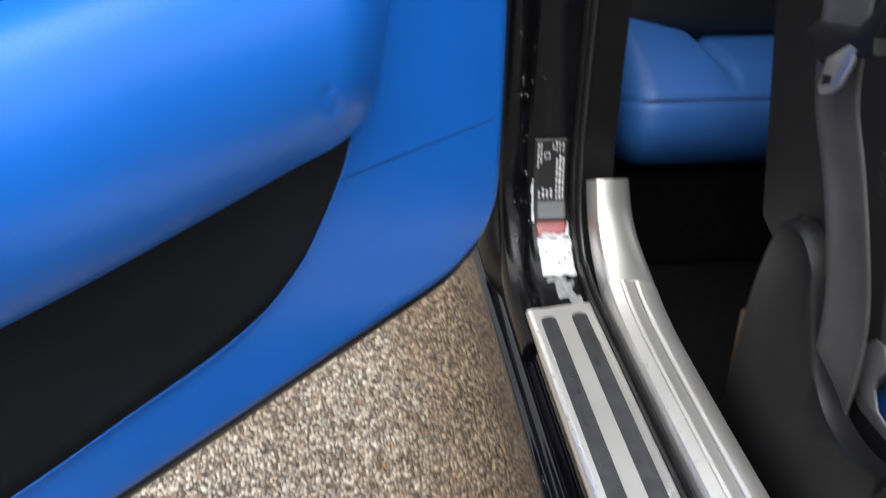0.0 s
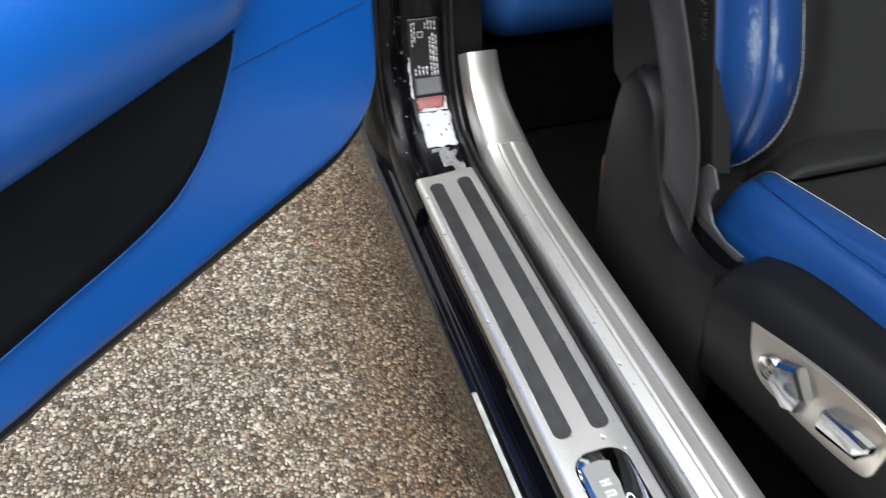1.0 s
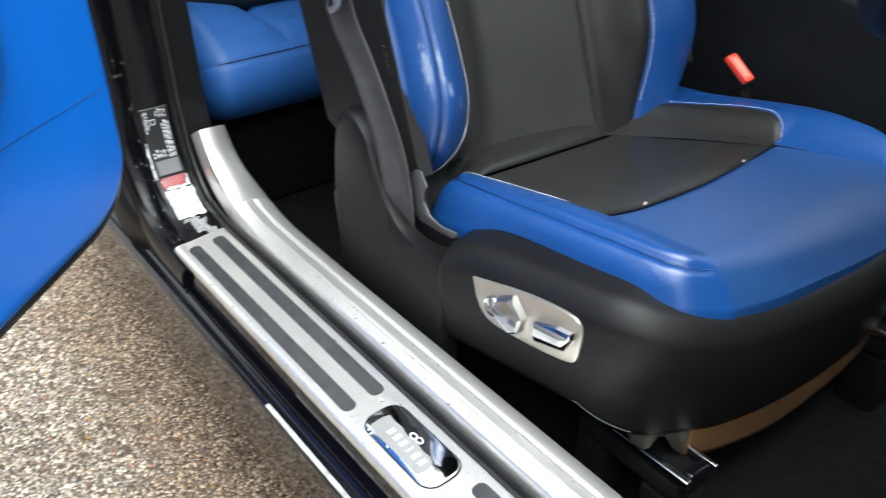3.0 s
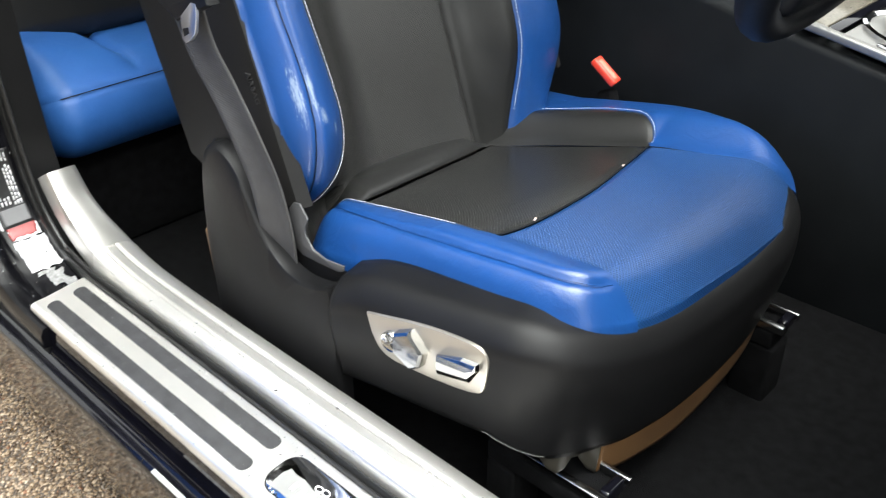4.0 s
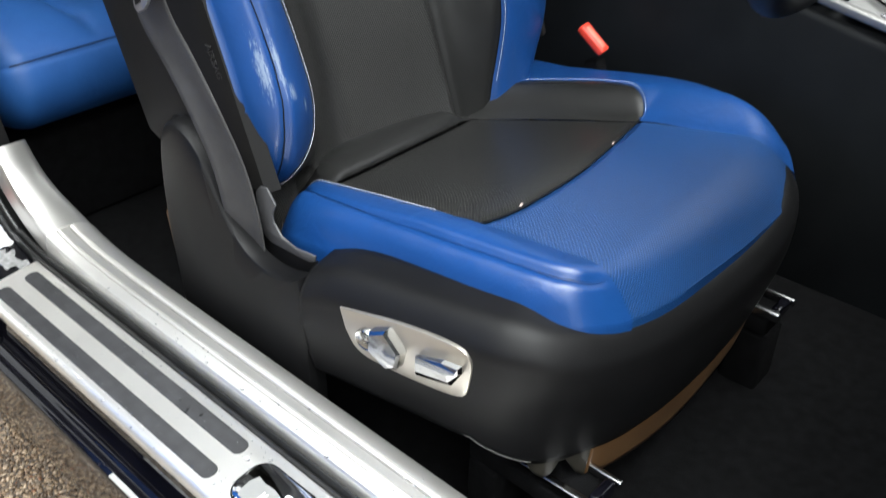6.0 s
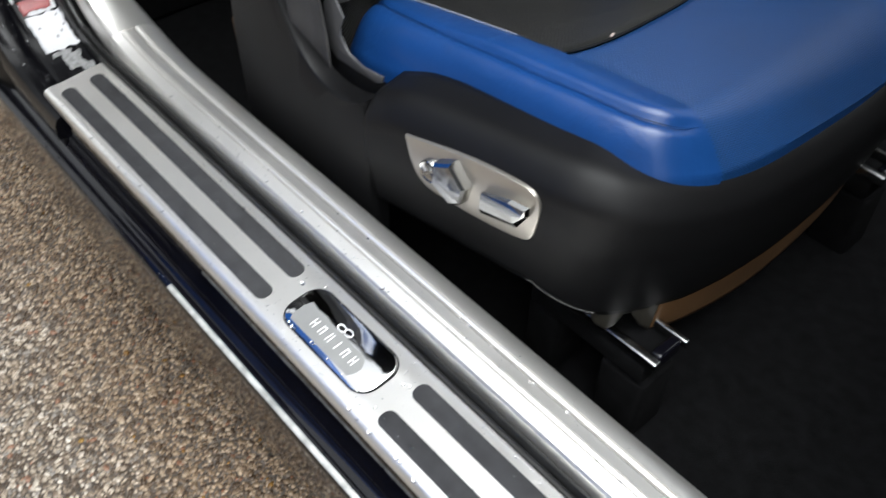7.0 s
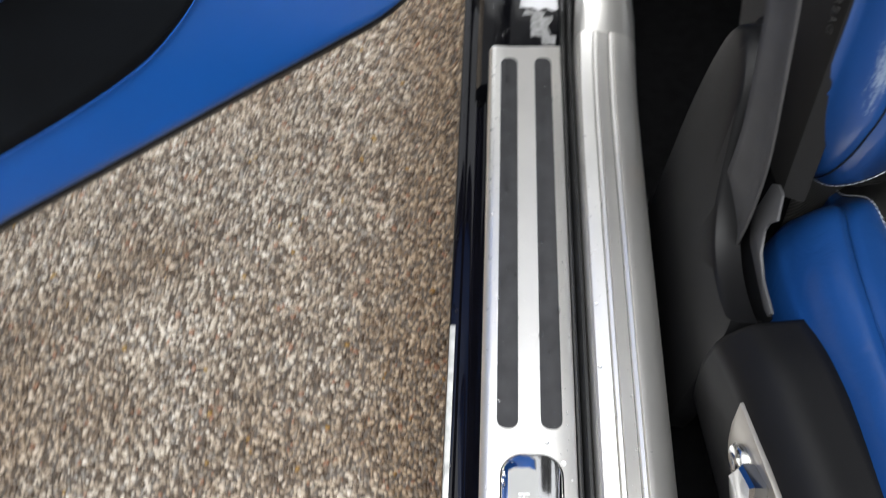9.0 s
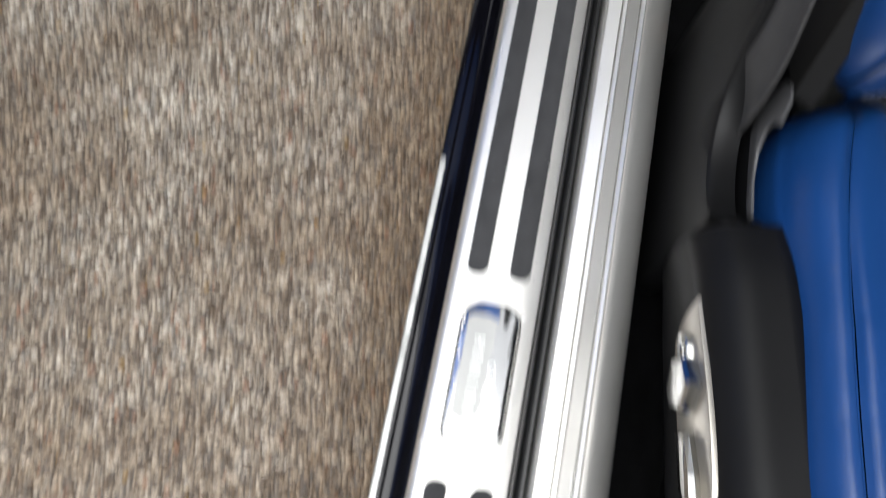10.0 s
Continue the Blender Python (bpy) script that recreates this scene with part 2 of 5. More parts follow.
def tube(name, pts, radius, mat, parent=None, label="", sides=10, flat=1.0):
    pts = [Vector(p) for p in pts]
    rings = []
    for i, p in enumerate(pts):
        d = (pts[min(i + 1, len(pts) - 1)] - pts[max(i - 1, 0)]).normalized()
        a = d.cross(Vector((0, 0, 1)))
        a = a.normalized() if a.length > 1e-4 else Vector((1, 0, 0))
        b = a.cross(d).normalized()
        rings.append([p + radius * (math.cos(t) * a + flat * math.sin(t) * b) for t in np.linspace(0, 2 * math.pi, sides, endpoint=False)])
    return sweep(name, rings, mat, parent, label)


def block(name, size, mat, parent=None, label="", at=(0, 0, 0), turn=(0, 0, 0), bevel=0.003, taper=1.0):
    bm = bmesh.new()
    bmesh.ops.create_cube(bm, size=1)
    for v in bm.verts:
        if v.co.z > 0:
            v.co.x *= taper
            v.co.y *= taper
    bmesh.ops.scale(bm, vec=size, verts=bm.verts)
    if bevel:
        bmesh.ops.bevel(bm, geom=bm.edges[:], offset=bevel, segments=3, profile=0.5, affect="EDGES")
    bmesh.ops.transform(bm, matrix=pose(*at, *turn), verts=bm.verts)
    return part(name, bm, mat, parent, label)


def outline_slab(name, pts2, origin, ax, ay, depth, mat, parent=None, label="", bevel=0.002):
    """A flat plate with the outline pts2, laid in the plane of ax and ay, with rounded edges."""
    ax, ay, origin = Vector(ax).normalized(), Vector(ay).normalized(), Vector(origin)
    nrm = ax.cross(ay)
    bm = bmesh.new()
    f = bm.faces.new([bm.verts.new(origin + float(a) * ax + float(b) * ay) for a, b in pts2])
    res = bmesh.ops.extrude_face_region(bm, geom=[f])
    bmesh.ops.translate(bm, vec=nrm * depth, verts=[g for g in res["geom"] if isinstance(g, bmesh.types.BMVert)])
    if bevel:
        edges = [e for e in bm.edges if all(abs((v.co - origin).dot(nrm) - depth) < 1e-6 for v in e.verts)]
        bmesh.ops.bevel(bm, geom=edges, offset=bevel, segments=2, profile=0.5, affect="EDGES")
    return part(name, bm, mat, parent, label)


def rounded(w, h, r, seg=6):
    """Outline of a rounded rectangle round the origin."""
    out = []
    for cx, cy, a0 in ((w / 2 - r, h / 2 - r, 0), (-w / 2 + r, h / 2 - r, 90), (-w / 2 + r, -h / 2 + r, 180), (w / 2 - r, -h / 2 + r, 270)):
        out += [(cx + r * math.cos(radians(a0 + 90 * k / seg)), cy + r * math.sin(radians(a0 + 90 * k / seg))) for k in range(seg + 1)]
    return out


def curve_pts(ctrl, n):
    """Smooth points through the given ones (Catmull-Rom)."""
    c = [np.array(p, float) for p in ctrl]
    c = [2 * c[0] - c[1], *c, 2 * c[-1] - c[-2]]
    out = []
    segs = len(c) - 3
    for k in range(n):
        t = k / (n - 1) * segs
        i = min(int(t), segs - 1)
        t -= i
        p0, p1, p2, p3 = c[i : i + 4]
        out.append(0.5 * (2 * p1 + (p2 - p0) * t + (2 * p0 - 5 * p1 + 4 * p2 - p3) * t * t + (3 * p1 - p0 - 3 * p2 + p3) * t**3))
    return out


def smooth_step(a, b, x):
    t = min(1.0, max(0.0, (x - a) / (b - a)))
    return t * t * (3 - 2 * t)

# ---- ground ----
def ground_material(name, dark, light, mid=0.5):
    m = bpy.data.materials.new(name)
    m.use_nodes = True
    n, l = m.node_tree.nodes, m.node_tree.links
    b = n["Principled BSDF"]
    tc = n.new("ShaderNodeTexCoord")
    vo, no = n.new("ShaderNodeTexVoronoi"), n.new("ShaderNodeTexNoise")
    vo.inputs["Scale"].default_value, no.inputs["Scale"].default_value = 130, 3
    ramp, mul = n.new("ShaderNodeValToRGB"), n.new("ShaderNodeMix")
    e = ramp.color_ramp.elements
    e[0].color, e[1].color = (*dark, 1), (*light, 1)
    mul.data_type, mul.blend_type = "RGBA", "MULTIPLY"
    mul.inputs[0].default_value = mid
    for t in (vo, no):
        l.new(tc.outputs["Object"], t.inputs["Vector"])
    l.new(vo.outputs["Color"], ramp.inputs[0])
    l.new(ramp.outputs[0], mul.inputs[6])
    l.new(no.outputs[0], mul.inputs[7])
    l.new(mul.outputs[2], b.inputs["Base Color"])
    b.inputs["Roughness"].default_value = 0.5
    bu = n.new("ShaderNodeBump")
    bu.inputs["Strength"].default_value, bu.inputs["Distance"].default_value = 0.8, 0.003
    l.new(vo.outputs["Distance"], bu.inputs["Height"])
    bu.invert = True
    l.new(bu.outputs[0], b.inputs["Normal"])
    return m


def pebble_material():
    m = bpy.data.materials.new("wet pebbles")
    m.use_nodes = True
    n, l = m.node_tree.nodes, m.node_tree.links
    b = n["Principled BSDF"]
    geo, ramp, tc, no, mix = n.new("ShaderNodeNewGeometry"), n.new("ShaderNodeValToRGB"), n.new("ShaderNodeTexCoord"), n.new("ShaderNodeTexNoise"), n.new("ShaderNodeMix")
    r = ramp.color_ramp
    r.interpolation = "CONSTANT"
    cols = ((0.0, (0.10, 0.076, 0.056)), (0.17, (0.20, 0.158, 0.12)), (0.34, (0.30, 0.25, 0.195)), (0.48, (0.27, 0.25, 0.225)), (0.58, (0.40, 0.34, 0.27)), (0.74, (0.53, 0.47, 0.39)), (0.89, (0.61, 0.56, 0.49)), (0.97, (0.30, 0.175, 0.12)), (0.995, (0.32, 0.20, 0.06)))
    r.elements[0].position, r.elements[0].color = cols[0][0], (*cols[0][1], 1)
    r.elements[1].position, r.elements[1].color = cols[1][0], (*cols[1][1], 1)
    for p, c in cols[2:]:
        r.elements.new(p).color = (*c, 1)
    l.new(geo.outputs["Random Per Island"], ramp.inputs[0])
    no.inputs["Scale"].default_value, no.inputs["Detail"].default_value = 350, 4
    l.new(tc.outputs["Object"], no.inputs["Vector"])
    mix.data_type, mix.blend_type = "RGBA", "OVERLAY"
    mix.inputs[0].default_value = 0.5
    l.new(ramp.outputs[0], mix.inputs[6])
    l.new(no.outputs[0], mix.inputs[7])
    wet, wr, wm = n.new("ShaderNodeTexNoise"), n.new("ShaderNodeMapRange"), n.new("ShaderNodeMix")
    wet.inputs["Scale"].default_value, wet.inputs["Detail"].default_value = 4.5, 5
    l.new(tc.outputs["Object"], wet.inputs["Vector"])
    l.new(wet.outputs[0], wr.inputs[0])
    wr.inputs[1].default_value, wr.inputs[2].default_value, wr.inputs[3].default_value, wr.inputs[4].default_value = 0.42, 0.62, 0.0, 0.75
    # a ragged wet band along the sill, with the car's shade painted into it
    sep, sill_noise, edge, near, most = n.new("ShaderNodeSeparateXYZ"), n.new("ShaderNodeTexNoise"), n.new("ShaderNodeMath"), n.new("ShaderNodeMapRange"), n.new("ShaderNodeMath")
    sill_noise.inputs["Scale"].default_value, sill_noise.inputs["Detail"].default_value, sill_noise.inputs["Roughness"].default_value = 9.0, 7, 0.7
    l.new(tc.outputs["Object"], sill_noise.inputs["Vector"])
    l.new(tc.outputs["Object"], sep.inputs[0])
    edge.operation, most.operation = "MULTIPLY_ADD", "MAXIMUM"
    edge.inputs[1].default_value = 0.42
    l.new(sill_noise.outputs[0], edge.inputs[0])
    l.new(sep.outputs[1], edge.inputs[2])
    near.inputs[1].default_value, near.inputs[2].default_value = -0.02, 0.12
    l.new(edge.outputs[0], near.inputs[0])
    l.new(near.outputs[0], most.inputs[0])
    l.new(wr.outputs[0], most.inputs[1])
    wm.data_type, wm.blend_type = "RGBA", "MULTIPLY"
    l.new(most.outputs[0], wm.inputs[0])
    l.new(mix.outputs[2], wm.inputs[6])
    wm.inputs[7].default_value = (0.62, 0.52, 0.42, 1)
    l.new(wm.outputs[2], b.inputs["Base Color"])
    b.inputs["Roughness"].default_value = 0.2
    return m


link("ground", [(-60, -60, 0), (60, -60, 0), (60, 60, 0), (-60, 60, 0)], [(0, 1, 2, 3)], ground_material("exposed aggregate", (0.075, 0.059, 0.044), (0.36, 0.30, 0.238), 0.35))
tagged(bpy.data.objects["ground"], "wet brown exposed-aggregate paving of small rounded pebbles", "ground", kind="structure")

link("pavement", [(-0.79, -0.81, 0.0006), (0.73, -0.81, 0.0006), (0.73, 0.15, 0.0006), (-0.79, 0.15, 0.0006)], [(0, 1, 2, 3)], ground_material("aggregate bed", (0.05, 0.038, 0.028), (0.14, 0.11, 0.085)))
tagged(bpy.data.objects["pavement"], "dark cement bed between the set pebbles", "pavement", kind="structure")


def pebbles():
    rng = np.random.default_rng(4)
    bm = bmesh.new()
    bmesh.ops.create_icosphere(bm, subdivisions=1, radius=1)
    tv = np.array([v.co for v in bm.verts])
    tf = np.array([[v.index for v in f.verts] for f in bm.faces if min(v.co.z for v in f.verts) > -0.75])
    bm.free()
    step = 0.0055
    xs, ys = np.meshgrid(np.arange(-0.78, 0.72, step), np.arange(-0.8, 0.14, step * 0.88))
    xs[::2] += step / 2
    c = np.stack([xs.ravel(), ys.ravel()], 1) + rng.uniform(-0.0021, 0.0021, (xs.size, 2))
    n = len(c)
    size = 0.0021 + 0.0021 * rng.random(n) ** 2.0
    stretch = rng.uniform(0.85, 1.5, n)
    ang = rng.uniform(0, math.pi, n)
    v = tv[None] * (1 + rng.normal(0, 0.13, (n, len(tv), 1)))
    v[..., 2] = np.minimum(v[..., 2], 0.5)  # worn flat tops
    x, y = v[..., 0] * (size * stretch)[:, None], v[..., 1] * size[:, None]
    tip = rng.normal(0, 0.10, (2, n, 1))
    z = (v[..., 2] * 0.8) * size[:, None] + tip[0] * x + tip[1] * y + (0.0006 + size * rng.uniform(-0.1, 0.35, n))[:, None]
    ca, sa = np.cos(ang)[:, None], np.sin(ang)[:, None]
    out = np.stack([c[:, :1] + x * ca - y * sa, c[:, 1:] + x * sa + y * ca, z], -1)
    faces = (tf[None] + (np.arange(n) * len(tv))[:, None, None]).reshape(-1, 3)
    me = bpy.data.meshes.new("pebbles")
    me.vertices.add(n * len(tv))
    me.vertices.foreach_set("co", out.astype(np.float32).ravel())
    me.loops.add(len(faces) * 3)
    me.loops.foreach_set("vertex_index", faces.astype(np.int32).ravel())
    me.polygons.add(len(faces))
    me.polygons.foreach_set("loop_start", np.arange(0, len(faces) * 3, 3, dtype=np.int32))
    me.update(calc_edges=True)
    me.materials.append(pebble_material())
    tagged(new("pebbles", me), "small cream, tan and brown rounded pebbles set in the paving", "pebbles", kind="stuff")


pebbles()

# ---- car body ----
car_body = thing("car_body", "gloss black painted car body with an open rear-hinged doorway", "car body")
rocker_profile = [(-0.0215, 0.344), (-0.0235, 0.334), (-0.025, 0.320), (-0.0265, 0.308), (-0.029, 0.301), (-0.0335, 0.2985), (-0.039, 0.298), (-0.0405, 0.2995), (-0.0415, 0.3008), (-0.0482, 0.3002), (-0.0494, 0.299), (-0.0498, 0.290), (-0.0488, 0.27), (-0.046, 0.22), (-0.040, 0.17), (-0.036, 0.152), (-0.027, 0.142), (0.05, 0.138), (0.12, 0.16), (0.12, 0.33), (0.06, 0.342)]
along_x("rocker_panel", rocker_profile, [-0.62, -0.3, 0.2, 0.8, 1.6], gloss_black, car_body, "gloss black rocker panel under the doorway", sharp=50)

# the sky mirrored in the rocker lip, painted as a pale strip
along_x("lip_glint_strip", [(-0.0442, 0.3005), (-0.0442, 0.3012), (-0.0482, 0.3009), (-0.0492, 0.2999), (-0.0488, 0.2992)], [0.29, 0.3, 0.7, 1.3], lip_glint, car_body, "pale strip painting the sky's reflection on the rocker lip")

# the curve along which the doorway rises to the rear pillar
RISE = curve_pts([(0.02, 0.341), (-0.03, 0.344), (-0.075, 0.353), (-0.115, 0.374), (-0.146, 0.41), (-0.163, 0.46), (-0.172, 0.54), (-0.178, 0.7), (-0.18, 1.0), (-0.14, 1.3)], 60)


def rising(name, profile, mat, parent, label, pts=RISE, sharp=40, narrow=None):
    """A profile of (y, offset off the curve) swept along the rising doorway."""
    rings = []
    for i, p in enumerate(pts):
        d = np.array(pts[min(i + 1, len(pts) - 1)]) - np.array(pts[max(i - 1, 0)])
        d /= np.linalg.norm(d)
        nx, nz = d[1], -d[0]
        k = narrow(p[0]) if narrow else 1.0
        rings.append([(p[0] + o * nx, 0.0656 + (y - 0.0656) * k, p[1] + o * nz) for y, o in profile])
    return sweep(name, rings, mat, parent, label, sharp=sharp)


rising("door_jamb", [(-0.034, -0.012), (-0.03, -0.003), (-0.022, 0.0), (-0.008, 0.0), (0.0, -0.002), (0.006, 0.001), (0.055, 0.001), (0.06, -0.03), (-0.034, -0.03)], jamb_black, car_body, "gloss black door jamb with rain marks")
skin_rings = []
for i, p in enumerate(RISE[12:]):
    d = np.array(RISE[min(i + 13, 59)]) - np.array(RISE[i + 11])
    d /= np.linalg.norm(d)
    grow = smooth_step(0, 12, i)
    skin_rings.append([(p[0] + o * d[1], -0.022 + (y + 0.022) * grow, p[1] - o * d[0]) for y, o in [(-0.0485, -0.09), (-0.0485, -0.035), (-0.043, -0.02), (-0.034, -0.0145), (-0.022, -0.013), (-0.022, -0.09)]])
sweep("pillar_skin", skin_rings, black_plastic, car_body, "black rear pillar edge")
rising("pillar_core", [(0.055, -0.012), (0.112, -0.012), (0.112, -0.09), (-0.03, -0.09), (-0.03, -0.031), (0.055, -0.031)], black_plastic, car_body, "dark inner pillar", sharp=30)

# rubber door seal following the opening
door_seal = thing("door_seal", "black rubber door seal running along the sill and pillar", "seal")
SEALP = [(1.6, 0.354), (1.2, 0.354), (0.8, 0.354), (0.4, 0.354), (0.1, 0.354)] + [(p[0] + 0.0, p[1] + 0.012) if p[1] < 0.36 else (p[0] + 0.012, p[1]) for p in [tuple(q) for q in RISE[3:]]]
SEALP = [np.array(p) for p in SEALP]
rising("outer_lip", [(0.0528, -0.006), (0.0536, 0.003), (0.0548, 0.0055), (0.0562, 0.005), (0.057, 0.001), (0.057, -0.012), (0.054, -0.012)], rubber, door_seal, "", SEALP)
rising("bulb", [(0.0573, -0.012), (0.0573, 0.002), (0.0582, 0.0058), (0.0602, 0.009), (0.0625, 0.0092), (0.0642, 0.0065), (0.065, 0.0), (0.0645, -0.012)], rubber, door_seal, "", SEALP)

# tread plate
tread_plate = thing("tread_plate", "brushed steel tread plate with rubber strips on the door sill", "sill plate")
plate_profile = [(-0.0215, 0.336), (-0.0225, 0.341), (-0.022, 0.346), (-0.0195, 0.3496), (-0.015, 0.351), (0.0, 0.3512), (0.03, 0.3545), (0.0505, 0.3562), (0.0525, 0.355), (0.0525, 0.338)]
along_x("plate", plate_profile, [-0.0265, -0.0255, 0.3, 0.7, 1.1, 1.25], steel, tread_plate, "brushed steel plate", sharp=45)


def zplate(y):
    return 0.3512 + 0.105 * max(0, y) + 0.0002


def strip(x0, x1, y, parent):
    w = 0.0172
    pts = rounded(x1 - x0, w, 0.0075)
    outline_slab("rubber_strip", pts, ((x0 + x1) / 2, y, zplate(y) - 0.001), (1, 0, 0), (0, 1, 0.105), 0.0022, strip_rubber, parent, "dark grey ribbed rubber strip", 0.0006)


for x0, x1 in ((-0.008, 0.408), (0.572, 0.988)):
    for y in (-0.0015, 0.0335):
        strip(x0, x1, y, tread_plate)

face_reflection = material("badge sky reflection", (0.34, 0.34, 0.33), 0.38, metal=0.6, spread=0.06, bump=0.02)
badge = outline_slab("badge", rounded(0.120, 0.046, 0.017, 8), (0.490, 0.0172, zplate(0.0172) - 0.0015), (1, 0, 0), (0, 1, 0.17), 0.0036, chrome, tread_plate, "polished chrome badge", 0.0012)
tube("badge_groove", [(0.490 + a, 0.0172 + b, zplate(0.0172 + b) + 0.0003) for a, b in rounded(0.1215, 0.0475, 0.0175, 8) + rounded(0.1215, 0.0475, 0.0175, 8)[:1]], 0.0007, black_plastic, badge, "thin dark outline", sides=5)
# outline of the grey patch that paints the sky reflected in the badge
face_ring = [(-0.047, -0.0185), (0.034, -0.0185), (0.0375, -0.013), (0.0385, -0.006), (0.034, 0.001), (0.026, 0.0035), (0.016, 0.0025), (0.004, 0.0045), (-0.010, 0.003), (-0.024, 0.0055), (-0.036, 0.0045), (-0.046, 0.006), (-0.0495, -0.002), (-0.0495, -0.014)]
outline_slab("badge_face", face_ring, (0.4900, 0.0172, zplate(0.0172) + 0.0021), (1, 0, 0), (0, 1, 0.17), 0.0004, face_reflection, badge, "grey patch painting the reflected sky on the badge face, with white marks", 0)


def text_mesh(name, body, size, m, mat, parent, depth=0.0006, label=""):
    cu = bpy.data.curves.new(name, "FONT")
    cu.body, cu.size, cu.align_x, cu.align_y, cu.extrude = body, size, "CENTER", "CENTER", depth
    tmp = new(name + "_curve", cu)
    me = bpy.data.meshes.new_from_object(tmp.evaluated_get(bpy.context.evaluated_depsgraph_get()))
    bpy.data.objects.remove(tmp)
    bpy.data.curves.remove(cu)
    me.materials.clear()
    me.materials.append(mat)
    me.transform(m)
    ob = new(name, me)
    ob.parent = parent
    if label:
        tagged(ob, label)
    return ob


white_enamel = material("white enamel", (0.85, 0.85, 0.85), 0.5, spread=0.03)
for k in range(6):
    x, lean_ = 0.4635 + 0.0108 * k, (0.18, 0.0, -0.2, 0.0, 0.0, 0.0)[k]
    for dx, w in (((-0.0018, 0.0011), (0.0018, 0.0011)) if k != 3 else ((0.0, 0.0012),)):
        outline_slab("lettering_bar", [(dx - w / 2, -0.0044), (dx + w / 2, -0.0044), (dx + w / 2 + lean_ * dx, 0.0044), (dx - w / 2 + lean_ * dx, 0.0044)], (x, 0.0110, zplate(0.0110) + 0.0026), (1, 0, 0), (0, 1, 0.1), 0.0004, white_enamel, badge, "plain white bar", 0)
    if k not in (2, 3):
        outline_slab("lettering_bar", rounded(0.0036, 0.0011, 0.0004, 2), (x, 0.0110 + (0.0038 if k in (1, 4) else 0.0), zplate(0.0110) + 0.0027), (1, 0, 0), (0, 1, 0.1), 0.0004, white_enamel, badge, "plain white bar", 0)
for dx in (-0.0042, 0.0042):
    tube("badge_mark", [(0.4885 + dx + 0.0046 * math.cos(a), 0.0245 + 0.0030 * math.sin(a) + 0.12 * dx, zplate(0.0245) + 0.0030) for a in np.linspace(0, 6.3, 18)], 0.00055, white_enamel, badge, sides=6)

# inner scuff panel, with its curved end that climbs the pillar
scuff_panel = thing("scuff_panel", "brushed steel inner sill panel curving up the pillar", "sill panel")
SC = curve_pts([(1.6, 0.377), (1.2, 0.377), (0.8, 0.377), (0.4, 0.377), (0.2, 0.377), (0.1, 0.378), (0.04, 0.381), (-0.01, 0.39), (-0.05, 0.408), (-0.082, 0.436), (-0.104, 0.474)], 70)
END_K = lambda x: 1 - 0.24 * smooth_step(-0.02, -0.115, x)
for nm, prof, lab in (
    ("outer_edge", [(0.0656, -0.034), (0.0656, -0.0085), (0.0662, -0.0045), (0.0680, -0.0022), (0.0705, -0.0014), (0.0790, 0.0006), (0.0793, -0.001), (0.0793, -0.034)], "bright outer band of the panel"),
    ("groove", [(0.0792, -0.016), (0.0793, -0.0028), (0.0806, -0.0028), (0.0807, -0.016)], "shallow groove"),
    ("rib", [(0.0806, -0.018), (0.0806, -0.0012), (0.0812, -0.0002), (0.0838, 0.0008), (0.0842, -0.0004), (0.0842, -0.018)], "narrow raised rib"),
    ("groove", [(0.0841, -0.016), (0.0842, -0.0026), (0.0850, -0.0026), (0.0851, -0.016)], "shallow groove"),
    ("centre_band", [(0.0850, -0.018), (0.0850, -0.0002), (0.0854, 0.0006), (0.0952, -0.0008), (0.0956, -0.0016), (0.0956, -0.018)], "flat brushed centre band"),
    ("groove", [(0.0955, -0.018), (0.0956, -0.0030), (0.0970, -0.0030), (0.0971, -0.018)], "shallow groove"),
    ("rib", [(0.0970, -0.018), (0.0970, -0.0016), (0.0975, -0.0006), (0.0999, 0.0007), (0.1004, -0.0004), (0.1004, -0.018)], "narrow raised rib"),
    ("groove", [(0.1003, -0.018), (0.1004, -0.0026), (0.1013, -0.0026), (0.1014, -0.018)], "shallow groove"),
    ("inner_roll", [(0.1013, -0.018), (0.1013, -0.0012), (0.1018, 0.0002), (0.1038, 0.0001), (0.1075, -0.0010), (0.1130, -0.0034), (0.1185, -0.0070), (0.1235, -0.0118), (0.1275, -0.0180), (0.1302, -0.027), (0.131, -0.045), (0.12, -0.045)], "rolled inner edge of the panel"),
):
    rising(nm, prof, shaded_groove_steel if nm == "groove" else steel, scuff_panel, lab, [p for p in SC if p[0] > -0.016], 25, END_K)
rising("end_cover", [(0.0656, -0.034), (0.0656, -0.008), (0.0668, -0.003), (0.0695, -0.0003), (0.075, 0.0012), (0.083, 0.0016), (0.090, 0.0014), (0.097, 0.0006), (0.104, -0.0012), (0.1120, -0.0040), (0.1185, -0.0078), (0.1240, -0.0135), (0.1285, -0.0225), (0.1308, -0.034), (0.131, -0.045), (0.12, -0.045), (0.1, -0.02)], shaded_end_steel, scuff_panel, "smooth brushed end curving up the pillar", [p for p in SC if p[0] < -0.012], 30, END_K)

# ---- coach door, standing open ----
DA, DC, U0 = radians(40), -0.03, 0.066
DN, DD = Vector((math.cos(DA), math.sin(DA), 0)), Vector((math.sin(DA), -math.cos(DA), 0))


def door_pt(u, w, z):
    """A place on the door: u from the hinge along it, w towards the cabin, z up."""
    p = DN * float(DC + w) + DD * float(u)
    return (p.x, p.y, float(z))


